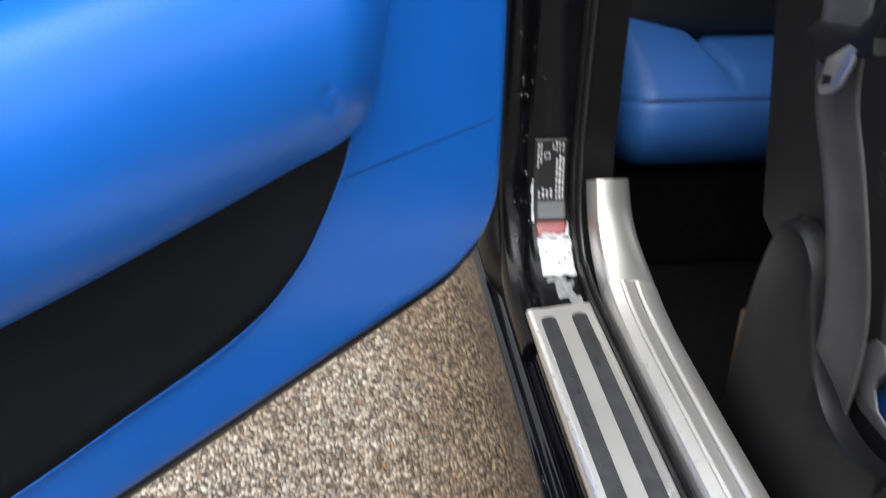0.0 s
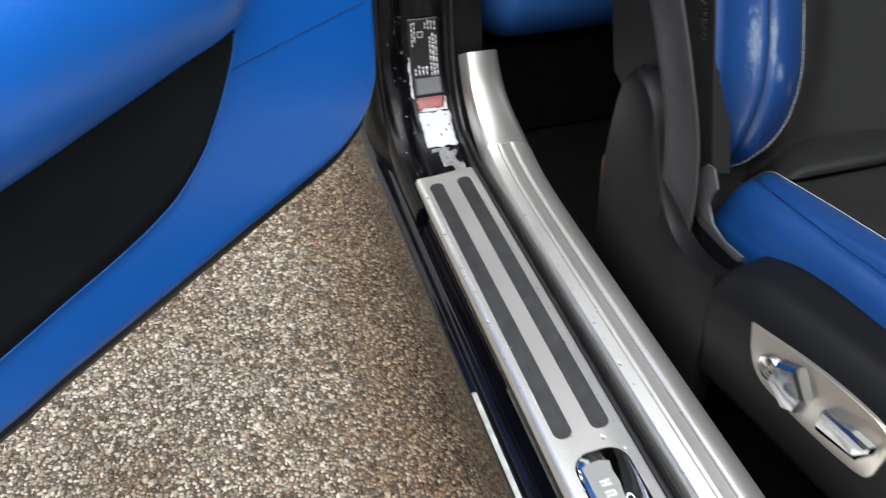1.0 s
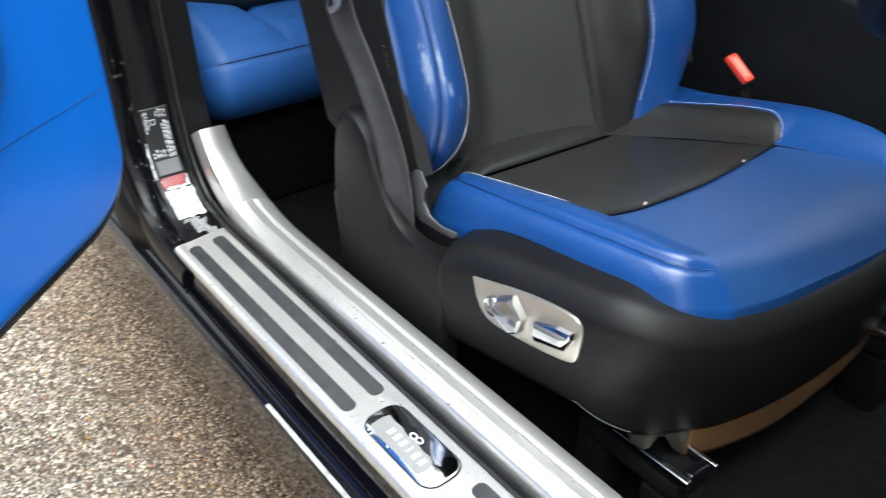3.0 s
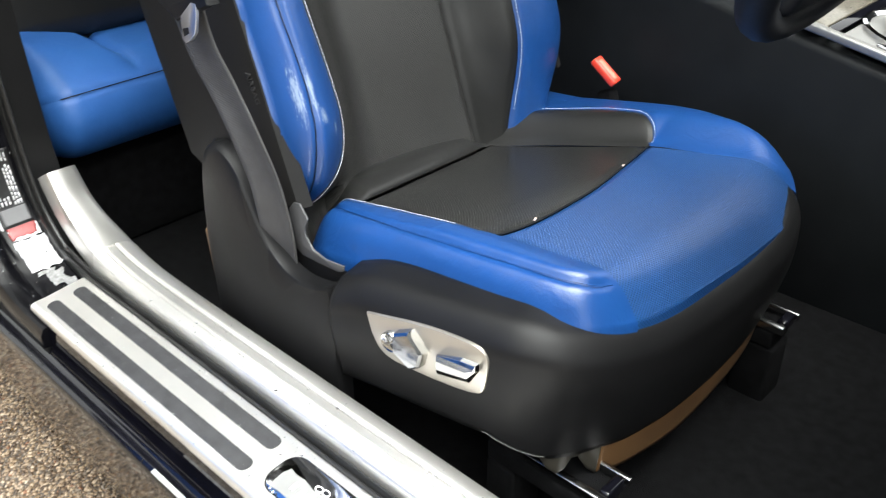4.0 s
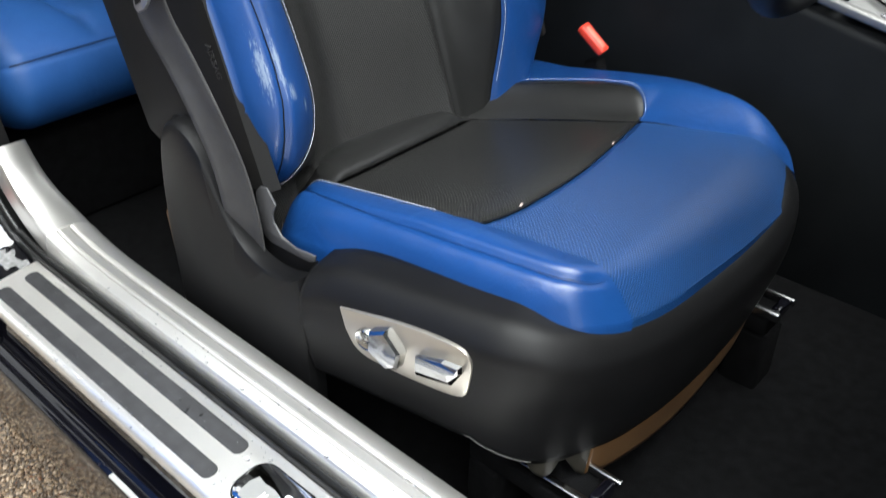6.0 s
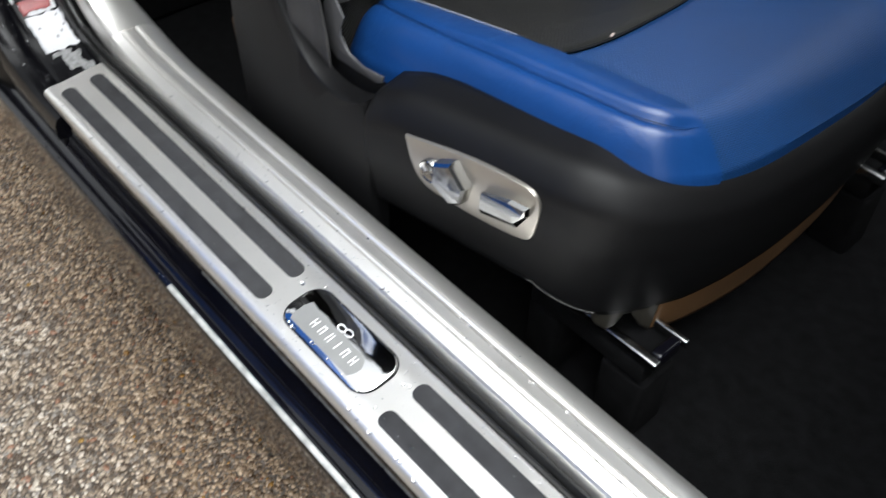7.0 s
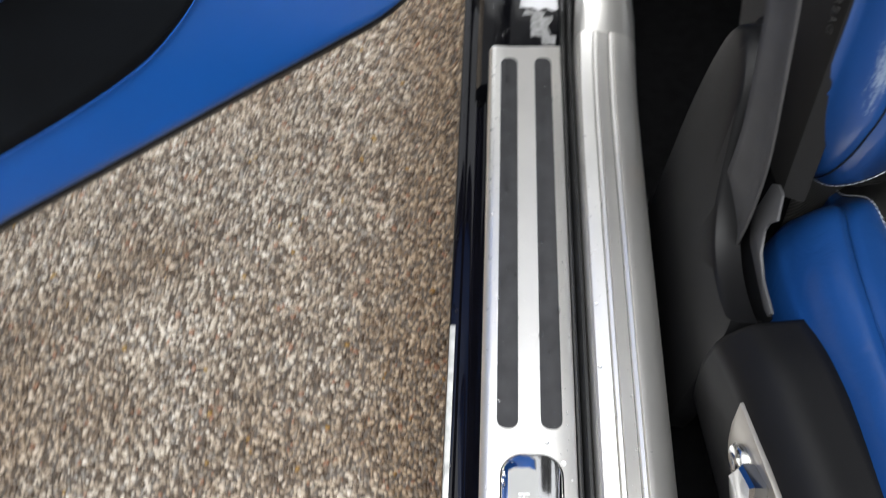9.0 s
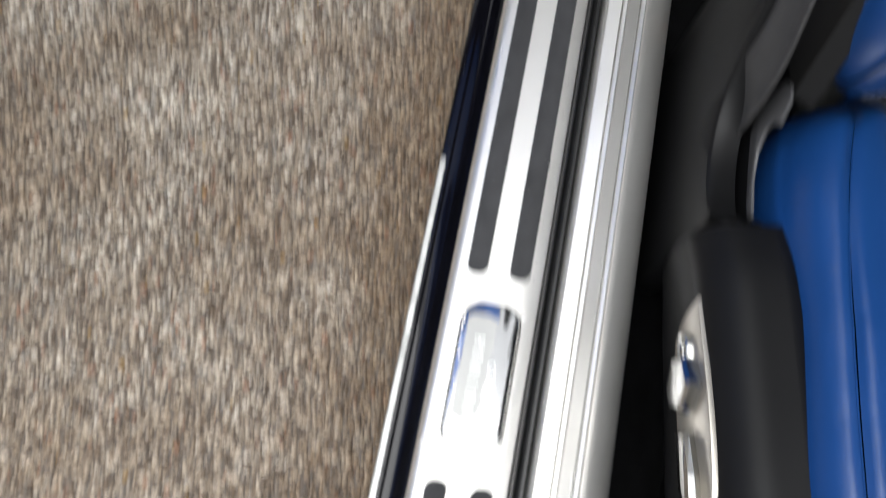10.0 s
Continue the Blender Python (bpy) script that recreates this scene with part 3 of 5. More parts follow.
coach_door = thing("coach_door", "blue leather rear-hinged car door standing wide open", "car door")
BOT = curve_pts([(U0, 0.62), (U0 + 0.001, 0.565), (0.071, 0.528), (0.084, 0.495), (0.105, 0.473), (0.142, 0.458), (0.2, 0.452), (0.3, 0.444), (0.4, 0.435), (0.5, 0.427), (0.6, 0.417), (1.0, 0.40), (1.2, 0.395)], 72)
ARM = curve_pts([(0.200, 0.86), (0.212, 0.80), (0.222, 0.745), (0.234, 0.70), (0.249, 0.672), (0.266, 0.650), (0.34, 0.641), (0.425, 0.629), (0.54, 0.615), (0.8, 0.595), (1.2, 0.57)], 72)
POCK = curve_pts([(0.266, 0.648), (0.273, 0.63), (0.288, 0.605), (0.305, 0.581), (0.322, 0.561), (0.355, 0.537), (0.39, 0.524), (0.43, 0.515), (0.48, 0.507), (0.53, 0.498), (0.6, 0.488), (0.8, 0.46), (1.2, 0.43)], 72)


def low_edge(u):
    return float(np.interp(u, [p[0] for p in BOT], [p[1] for p in BOT])) if u > U0 else 0.62


def panel_z(u, s):
    """Height on the lower panel: s runs from its lower edge to the top."""
    b = low_edge(u)
    return b + s * (1.0 - b)


def lower_panel(u, s):
    z = panel_z(u, s)
    e = min(1.0, s * (1.0 - low_edge(u)) / 0.02, (u - U0 + 0.0005) / 0.02)
    w = -0.012 * (1 - math.sqrt(max(0, 1 - (1 - max(0, e)) ** 2)))
    return door_pt(u, w + 0.003 * math.sin(min(1, max(0, (z - 0.43) / 0.3)) * math.pi), z)


us = np.concatenate([np.linspace(U0, U0 + 0.04, 22), np.linspace(U0 + 0.044, 0.36, 44), np.linspace(0.38, 1.2, 22)])
ss = np.concatenate([np.linspace(0, 0.05, 8), np.linspace(0.07, 1, 30)])
v, f, uv = grid(lower_panel, us, ss)
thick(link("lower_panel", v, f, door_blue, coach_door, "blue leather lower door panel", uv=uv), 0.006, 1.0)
# black rubber edge round the panel, and the door shell behind
edge = [door_pt(U0 - 0.003, -0.016, z) for z in (1.0, 0.8, 0.68)] + [door_pt(p[0] - 0.003 * (1 if p[1] > 0.47 else 0), -0.015, p[1] - 0.0035) for p in BOT]
tube("rubber_edge", edge, 0.0085, rubber, coach_door, "black rubber edge", sides=8)
ring = [(U0 - 0.006, 1.0)] + [(p[0] - 0.005, p[1] - 0.004) for p in BOT[::3]] + [(1.22, 0.39), (1.22, 1.0)]
back_ring = [(a - (0.05 if a < 0.1 else 0.0), b + 0.002) for a, b in ring]
outline_slab("shell", back_ring, door_pt(0, -0.09, 0), DD, (0, 0, 1), -0.001, gloss_black, coach_door, "gloss black outer door shell", 0)
bm = bmesh.new()
lo = [bm.verts.new(door_pt(a, -0.024, b)) for a, b in ring]
hi = [bm.verts.new(door_pt(a, -0.09, b)) for a, b in back_ring]
for i in range(len(ring)):
    j = (i + 1) % len(ring)
    bm.faces.new((lo[i], lo[j], hi[j], hi[i]))
part("shell_edge", bm, gloss_black, coach_door, "gloss black door edge")
# map pocket: lined in black, behind its rolled blue rim
bm = bmesh.new()
low_arm = [p for p in ARM if p[1] < 0.652]
top_at = lambda a: float(np.interp(a, [p[0] for p in low_arm], [p[1] for p in low_arm])) + 0.012
cols = []
for a, b in [(float(p[0]), float(p[1])) for p in POCK]:
    t = max(top_at(a), b + 0.001)
    cols.append([bm.verts.new(door_pt(a, 0.0075 - 0.002 * math.sin(math.pi * k / 8), b + (t - b) * k / 8)) for k in range(9)])
for c0, c1 in zip(cols, cols[1:]):
    for k in range(8):
        bm.faces.new((c0[k], c1[k], c1[k + 1], c0[k + 1]))
thick(part("map_pocket", bm, pocket_black, coach_door, "matt black map pocket lining"), 0.003, 1.0)
tube("pocket_welt", [door_pt(p[0], 0.0065, p[1]) for p in POCK[::2]], 0.0014, door_blue, coach_door, "rolled blue leather edge", sides=6)
ARM_DENTS = [(0.331, 0.434), (0.322, 0.387)]


# armrest: a padded bulge above the pocket
def arm(u, s):
    """u along the door, s round the bulge from its lower edge up."""
    lo_z = float(np.interp(u, [p[0] for p in ARM], [p[1] for p in ARM]))
    end = smooth_step(0.198, 0.32, u)
    a = s * math.pi
    depth = 0.066 * end**0.6
    dent = sum(0.0022 * math.exp(-(((u - du) / 0.004) ** 2) - ((s - ds) / 0.014) ** 2) for du, ds in ARM_DENTS)
    z = lo_z + 0.17 * (1 - math.cos(a)) / 2 + 0.008
    return door_pt(u, -0.006 + depth * math.sin(a) ** 0.75 - dent, z)


v, f, uv = grid(arm, np.concatenate([np.linspace(0.201, 0.64, 110), np.linspace(0.66, 1.2, 12)]), np.linspace(0, 1, 60))
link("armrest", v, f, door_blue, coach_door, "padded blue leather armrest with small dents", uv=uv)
# stitched seam across the lower panel
sm = [door_pt(u, 0.0030 - 0.006 * max(0, (0.085 - u) / 0.02), z) for u, z in ((0.072, 0.6125), (0.09, 0.614), (0.14, 0.615), (0.21, 0.616), (0.275, 0.616))]
tube("panel_seam", sm, 0.0006, blue_leather, coach_door, "", sides=6)

# ---- driver's seat ----
seat = thing("driver_seat", "blue and black leather driver's seat with worn bolster", "car seat")
YC = 0.45
# plan of the cushion's edge: near rear corner, outer side, front, inner side
EDGE = np.array(curve_pts([(0.20, 0.258), (0.236, 0.25), (0.252, 0.228), (0.264, 0.209), (0.278, 0.197), (0.302, 0.191), (0.352, 0.190), (0.447, 0.199), (0.545, 0.205), (0.595, 0.2135), (0.6340, 0.2415), (0.6530, 0.320), (0.6550, 0.44), (0.6515, 0.535), (0.6415, 0.633), (0.612, 0.714), (0.550, 0.781), (0.455, 0.810), (0.365, 0.821), (0.26, 0.818), (0.06, 0.81)], 801))
I_C, I_D = 424, 600
EDGE_W = np.interp(np.arange(801) / 5, [0, 66, 76, 84, 94, 110, 125, 160], [0.034, 0.034, 0.030, 0.038, 0.065, 0.075, 0.06, 0.055])


def far_line(x):
    """Where the inner bolster begins to rise."""
    return 0.563 + 0.49 * (x - 0.226) if x < 0.42 else 0.658 + 0.17 * (x - 0.42)


def height(x, y):
    """Top of the cushion over a place of its plan."""
    z = float(np.interp(x, [0.10, 0.235, 0.34, 0.445, 0.54, 0.634, 0.7], [0.451, 0.462, 0.481, 0.500, 0.509, 0.516, 0.512])) - 0.11 * (y - YC)
    z += float(np.interp(x, [0.4, 0.5, 0.6, 0.66], [0.036, 0.031, 0.018, 0.004])) * smooth_step(0.0, 0.075, y - far_line(x))
    z += 0.007 * smooth_step(0.285, 0.245, y) * smooth_step(0.67, 0.60, x) if y < 0.285 else 0.0
    d = np.sqrt(((EDGE - (x, y)) ** 2).sum(1))
    near = np.exp(-(d - d.min()) / 0.006)
    near /= near.sum()
    w = float((near * EDGE_W).sum())
    t = min(1.0, max(0.0, 1 - max(0.0, float((near * d).sum()) - 0.005) / w))
    return z - 0.045 * t**2.1


def on_cushion(p, drop=0.0):
    return np.array((p[0], p[1], height(p[0], p[1]) - drop))


def line(ctrl, n=60):
    """A function of 0 to 1 along a smooth line of the plan."""
    q = np.array(curve_pts(ctrl, n)) if len(ctrl) > 2 else np.array([np.array(ctrl[0]) + (np.array(ctrl[1]) - np.array(ctrl[0])) * t for t in np.linspace(0, 1, n)])
    d = np.r_[0, np.cumsum(np.linalg.norm(np.diff(q, axis=0), axis=1))]
    d /= d[-1]
    return lambda t: np.array((np.interp(t, d, q[:, 0]), np.interp(t, d, q[:, 1])))


P_T, P_K, P_B, P_D, P_H, P_E = (0.6255, 0.279), (0.482, 0.270), (0.422, 0.660), (0.590, 0.688), (0.226, 0.563), tuple(EDGE[I_C])
PIPING = line([(0.20, 0.259), (0.232, 0.258), (0.34, 0.2625), (0.445, 0.262), P_K])
NEAR_SEAM = line([(0.20, 0.259), (0.232, 0.258), (0.34, 0.2625), (0.445, 0.262), P_K, (0.5179, 0.27225), (0.5538, 0.2745), (0.5896, 0.27675), P_T], 120)
CREASE = line([(0.225, 0.2565), (0.27, 0.236), (0.33, 0.2255), (0.40, 0.2215), (0.49, 0.2250), (0.552, 0.2293), (0.588, 0.2335), (0.606, 0.2405), (0.6185, 0.2535), P_T], 120)
FRONT_SEAM = line([P_K, (0.487, 0.333), (0.474, 0.45), (0.450, 0.556), P_B])
FAR_SEAM = line([P_B, (0.51, 0.674), P_D])
STRIP_EDGE = line([(0.10, 0.501), P_H, (0.312, 0.610), P_B])
FAR_PIPING = line([(0.10, 0.590), (0.19, 0.634), (0.226, 0.657), (0.30, 0.696), (0.331, 0.707), (0.372, 0.708), (0.402, 0.697), (0.419, 0.677), P_B])
ROLL_FRONT = line([(0.285, 0.2565), (0.262, 0.38), P_H])
ROLL_REAR = line([(0.205, 0.2565), (0.18, 0.4), (0.143, 0.522)])
SIDE_EDGE = line(EDGE[: I_C + 1 : 8], 160)
FRONT_EDGE = line(EDGE[I_C : I_D + 1 : 8], 160)
FAR_EDGE = line(EDGE[: I_D - 2 : -8], 160)


def spaced(a, b, n):
    """Steps from a to b that crowd towards both ends, where the seams are."""
    t = np.linspace(0, 1, n)
    t = 0.45 * t + 0.55 * (1 - np.cos(np.pi * t)) / 2
    return a + (b - a) * t


def patch(name, fn, u0, u1, v0, v1, nu, nv, mat, parent, label="", groove=0.004, sides="udlr", width=0.0055, fade=None):
    """A sewn panel of a surface, sunk along its seams. sides: which borders are sewn."""
    us_, vs_ = spaced(u0, u1, nu), spaced(v0, v1, nv)
    eps = 1e-3

    def f2(u, v):
        p = fn(u, v)
        pu, pv = (fn(u + eps, v) - fn(u - eps, v)) / (2 * eps), (fn(u, v + eps) - fn(u, v - eps)) / (2 * eps)
        nrm = np.cross(pu, pv)
        nrm /= np.linalg.norm(nrm) + 1e-9
        lu, lv = np.linalg.norm(pu), np.linalg.norm(pv)
        d = min((u - u0) * lu if "d" in sides else 9, (u1 - u) * lu if "u" in sides else 9, (v - v0) * lv if "l" in sides else 9, (v1 - v) * lv if "r" in sides else 9)
        return p - nrm * groove * (fade(u) if fade else 1) * math.exp(-((d / width) ** 2))

    vv, ff, uv_ = grid(f2, us_, vs_)
    return link(name, vv, ff, mat, parent, label, uv=uv_)


def span(c0, c1, along=True):
    """The cushion between two lines of its plan; along: u runs on the lines, else from one to the other."""
    if along:
        return lambda u, t: on_cushion(c0(u) + (c1(u) - c0(u)) * t)
    return lambda u, t: on_cushion(c0(t) + (c1(t) - c0(t)) * u)


def crease_fade(u):
    return 1 - smooth_step(0.94, 1.0, u)


def roll(u, t):
    p = span(ROLL_REAR, ROLL_FRONT, False)(u, t)
    return p + np.array((0, 0, 0.017 * math.sin(math.pi * min(1, max(0, u))) ** 0.6 * smooth_step(0.0, 0.12, t) * smooth_step(1.0, 0.9, t)))


def front_face(u, t):
    """The front panel: over the top to the edge, then down behind the trim."""
    k = min(max(u, 0.0), 1.0)
    a, tip, c = np.array(P_K), np.array(P_T), np.array(P_E)
    q = FRONT_SEAM(t) + (FRONT_EDGE(t) - FRONT_SEAM(t)) * k
    near = a + (tip - a) * k / 0.81 if k < 0.81 else tip + (c - tip) * (k - 0.81) / 0.19
    q = q + (near - a - (c - a) * k) * (1 - smooth_step(0.0, 0.4, t))
    p = on_cushion(q)
    return p - np.array((0, 0, 0.2)) * max(0.0, u - 1)


def side_face(u, t):
    """The outer side: up from behind the trim to the edge, then to the crease."""
    if t < 0.4:
        q = SIDE_EDGE(u) - np.array((0.36, 0.47))
        bulge = 0.006 * math.sin(math.pi * (0.4 - t) / 0.8) * q / np.linalg.norm(q)
        return on_cushion(SIDE_EDGE(u)) - np.array((0, 0, 0.15)) * (0.4 - t) + np.append(bulge, 0)
    k = (t - 0.4) / 0.6
    p = on_cushion(SIDE_EDGE(u) + (CREASE(u) - SIDE_EDGE(u)) * k)
    return p + np.array((0, -0.003, 0.0015)) * math.sin(math.pi * k) * smooth_step(0.0, 0.15, u) * smooth_step(1.0, 0.85, u)


def outer_top(u, t):
    """The strip between the crease and the piping, softly padded."""
    return span(CREASE, NEAR_SEAM)(u, t) + np.array((0, 0, 0.0008)) * math.sin(math.pi * t) * smooth_step(0.0, 0.1, u) * smooth_step(1.0, 0.7, u)


def inner_line(u):
    return FAR_PIPING(u / 0.6) if u < 0.6 else FAR_SEAM((u - 0.6) / 0.4)


def inner_face(u, t):
    if t > 0.75:
        return on_cushion(FAR_EDGE(u)) - np.array((0, 0, 0.3)) * (t - 0.75)
    return on_cushion(inner_line(u) + (FAR_EDGE(u) - inner_line(u)) * t / 0.75)


patch("cushion_centre", span(ROLL_FRONT, FRONT_SEAM, False), 0, 1, 0, 1, 40, 60, black_perf, seat, "perforated black leather seat centre", groove=0.003)
patch("rear_roll", roll, 0, 1, 0, 1, 24, 50, black_leather, seat, "smooth black leather roll", sides="ud", groove=0.0025)
patch("rear_flat", span(line([(0.06, 0.2565), (0.06, 0.53)]), ROLL_REAR, False), 0, 1, 0, 1, 8, 20, black_leather, seat, "black leather behind the roll", sides="u")
patch("inner_wing", span(STRIP_EDGE, FAR_PIPING), 0, 1, 0, 1, 50, 20, black_leather, seat, "smooth black leather wing of the cushion", sides="lr", groove=0.002)
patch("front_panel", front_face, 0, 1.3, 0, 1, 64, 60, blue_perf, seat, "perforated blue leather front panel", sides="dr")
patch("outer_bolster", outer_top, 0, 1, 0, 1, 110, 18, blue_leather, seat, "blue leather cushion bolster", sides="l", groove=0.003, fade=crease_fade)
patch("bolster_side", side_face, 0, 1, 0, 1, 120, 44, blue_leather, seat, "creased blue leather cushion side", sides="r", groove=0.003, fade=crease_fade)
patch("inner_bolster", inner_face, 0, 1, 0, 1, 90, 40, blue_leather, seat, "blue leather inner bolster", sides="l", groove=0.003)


def seam(pts, parent, r=0.0008, mat=dark_trim):
    tube("seam_line", pts, r, mat, parent, "", sides=5)


seam([on_cushion(CREASE(u), 0.0018 * crease_fade(u)) for u in np.linspace(0.05, 0.985, 110)], seat, 0.0005, blue_leather)
seam([on_cushion(FRONT_SEAM(u), 0.0015) for u in np.linspace(0, 1, 60)], seat, 0.0013)
seam([on_cushion(FAR_SEAM(u), 0.0012) for u in np.linspace(0, 1, 30)], seat, 0.0008)


def stitches(name, pts, mat, parent, length=0.0038, gap=0.0009, r=0.00038):
    """A row of short thread stitches along a line of points."""
    pts = np.array(pts)
    d = np.r_[0, np.cumsum(np.linalg.norm(np.diff(pts, axis=0), axis=1))]
    verts, faces = [], []
    s = 0.0
    while s + length < d[-1]:
        a = np.array([np.interp(s, d, pts[:, k]) for k in range(3)])
        b = np.array([np.interp(s + length, d, pts[:, k]) for k in range(3)])
        t = (b - a) / np.linalg.norm(b - a)
        p = np.cross(t, (0.3, 0.2, 1.0))
        p /= np.linalg.norm(p)
        q = np.cross(p, t)
        base = len(verts)
        for c, k in ((a, 0.5), (a + 0.3 * (b - a), 1), (a + 0.7 * (b - a), 1), (b, 0.5)):
            for w in range(5):
                th = 2 * math.pi * w / 5
                verts.append(c + r * k * (math.cos(th) * p + math.sin(th) * q))
        for i in range(3):
            for w in range(5):
                x = (w + 1) % 5
                faces.append((base + i * 5 + w, base + i * 5 + x, base + i * 5 + 5 + x, base + i * 5 + 5 + w))
        faces += [tuple(base + w for w in range(5)), tuple(base + 15 + w for w in range(5))]
        s += length + gap
    return link(name, verts, faces, mat, parent)


up = np.array((0, -0.0015, 0.0016))
stitches("stitching", [on_cushion(PIPING(u)) + up for u in np.linspace(0.06, 0.85, 60)], white_thread, seat)
stitches("stitching", [on_cushion(FAR_PIPING(u)) + np.array((0.0015, 0.002, 0.0005)) for u in np.linspace(0.1, 0.98, 80)], white_thread, seat)


# backrest
def lean(z):
    return 0.199 - 0.34 * (z - 0.5)


def back(u, v):
    """Backrest surface: u from bottom to top, v across; beyond 1 the flank turns back."""
    V = max(-1.0, min(1.0, v))
    a, near = abs(V), V < 0
    z = 0.474 + 0.62 * u
    grow = 0.45 + 0.55 * smooth_step(-0.05, 0.22, u)
    bol = (0.134 * smooth_step(0.28, 0.90, a) if near else 0.066 * smooth_step(0.36, 0.68, a)) * grow
    rim = 0.035 * (max(0.0, a - 0.88) / 0.12) ** 2 if near else 0.05 * (1 - math.sqrt(max(0.0, 1 - max(0.0, (a - 0.72) / 0.28) ** 2.0)))
    k = max(0.0, abs(v) - 1)
    x = lean(z) + bol - rim - k * 0.5
    y = YC + 0.27 * V + math.copysign(0.004, V) * (k > 0)
    low = min(1.0, max(0.0, 0.12 - u) / 0.10) * smooth_step(0.55, 0.75, -V)
    drop = 1 - math.sqrt(max(0.0, 1 - low * low))
    x -= 0.045 * drop
    y -= 0.018 * drop * V
    y += 0.03 * smooth_step(0.63, 1.0, V)
    y -= 0.045 * (max(0.0, 0.2 - u) / 0.2) ** 2 * smooth_step(0.7, 1.0, V)
    return np.array((x, y, z - 0.02 * (y - YC)))


def back_stitch(u):
    return float(np.interp(u, [0.02, 0.045, 0.068, 0.096, 0.124, 0.16, 0.208, 0.252, 0.308, 0.364, 0.5, 1], [-0.91, -0.88, -0.836, -0.765, -0.705, -0.682, -0.688, -0.696, -0.716, -0.744, -0.79, -0.81]))


def back_crease(u):
    return float(np.interp(u, [0, 0.1, 0.184, 0.216, 0.268, 0.328, 0.384, 1], [-0.925, -0.92, -0.916, -0.908, -0.90, -0.904, -0.914, -0.93]))


def back_far(u):
    """The inner bolster's seam, drawn in towards its foot."""
    return 0.63 - 0.075 * (max(0.0, 0.28 - u) / 0.28) ** 2


def back_between(f0, f1):
    return lambda u, s: back(u, f0(u) + (f1(u) - f0(u)) * s)


patch("back_centre", back, -0.1, 1.0, -0.40, 0.36, 50, 36, back_perf, seat, "perforated black leather backrest centre", sides="r", groove=-0.004)
patch("back_wing", back_between(back_stitch, lambda u: -0.40), -0.1, 1.0, 0, 1, 50, 20, back_perf, seat, "black leather backrest wing", sides="l", groove=-0.003)
patch("back_wing", back_between(lambda u: 0.36, back_far), -0.1, 1.0, 0, 1, 50, 20, black_leather, seat, "smooth black leather backrest wing", sides="lr", groove=-0.004)
seam([back(u, back_crease(u)) - np.array((0.0022, 0, 0)) for u in np.linspace(0.035, 1, 60)], seat, 0.0006)
worn_blue = material("worn blue leather", BLUE, 0.36, spec=0.8, spread=0.12, scale=9, bump=0.25, fine=900, dist=0.0004)


def add_wear(m, zones):
    """Pale scuffed-through colour in ragged streaks; zones: centre and half sizes of each worn place."""
    n, l = m.node_tree.nodes, m.node_tree.links
    b = n["Principled BSDF"]
    tc = n.new("ShaderNodeTexCoord")

    def calc(op, x, y, z=None):
        q = n.new("ShaderNodeMath")
        q.operation = op
        for k, v in enumerate((x, y, z)):
            if isinstance(v, (int, float)):
                q.inputs[k].default_value = v
            elif v is not None:
                l.new(v, q.inputs[k])
        return q.outputs[0]

    far = None
    for centre, size in zones:
        mp, ln = n.new("ShaderNodeMapping"), n.new("ShaderNodeVectorMath")
        mp.inputs["Location"].default_value = [-c / q for c, q in zip(centre, size)]
        mp.inputs["Scale"].default_value = [1 / q for q in size]
        ln.operation = "LENGTH"
        l.new(tc.outputs["Object"], mp.inputs[0])
        l.new(mp.outputs[0], ln.inputs[0])
        far = ln.outputs["Value"] if far is None else calc("MINIMUM", far, ln.outputs["Value"])
    streaks = []
    for scale in ((240, 760, 70), (700, 900, 420)):
        no, st = n.new("ShaderNodeTexNoise"), n.new("ShaderNodeMapping")
        st.inputs["Scale"].default_value = scale
        no.inputs["Scale"].default_value, no.inputs["Detail"].default_value, no.inputs["Roughness"].default_value = 1.0, 6, 0.65
        l.new(tc.outputs["Object"], st.inputs[0])
        l.new(st.outputs[0], no.inputs["Vector"])
        streaks.append(no.outputs[0])
    rag = calc("ADD", calc("MULTIPLY_ADD", streaks[0], 2.6, -1.3), calc("MULTIPLY_ADD", streaks[1], 1.2, -0.6))
    mr = n.new("ShaderNodeMapRange")
    mr.inputs[1].default_value, mr.inputs[2].default_value, mr.inputs[4].default_value = -0.7, -0.2, 0.6
    l.new(calc("SUBTRACT", rag, far), mr.inputs[0])
    mix = n.new("ShaderNodeMix")
    mix.data_type = "RGBA"
    old = b.inputs["Base Color"].links[0].from_socket
    l.new(mr.outputs[0], mix.inputs[0])
    l.new(old, mix.inputs[6])
    mix.inputs[7].default_value = (0.27, 0.33, 0.40, 1)
    l.new(mix.outputs[2], b.inputs["Base Color"])


add_wear(worn_blue, (((0.275, 0.1965, 0.640), (0.06, 0.006, 0.042)), ((0.28, 0.211, 0.642), (0.06, 0.0036, 0.046)), ((0.293, 0.2175, 0.617), (0.06, 0.0065, 0.012)), ((0.285, 0.234, 0.598), (0.06, 0.002, 0.012))))
wrinkled(worn_blue, 22, 0.2, 0.004)
patch("back_bolster", back_between(back_crease, back_stitch), 0.02, 1.0, 0, 1, 80, 18, worn_blue, seat, "worn blue leather backrest bolster", sides="lr", groove=-0.003)
patch("bolster_flank", back_between(lambda u: -1.035, back_crease), 0.02, 1.0, 0, 1, 80, 34, worn_blue, seat, "worn blue leather bolster flank", sides="r", groove=-0.003)
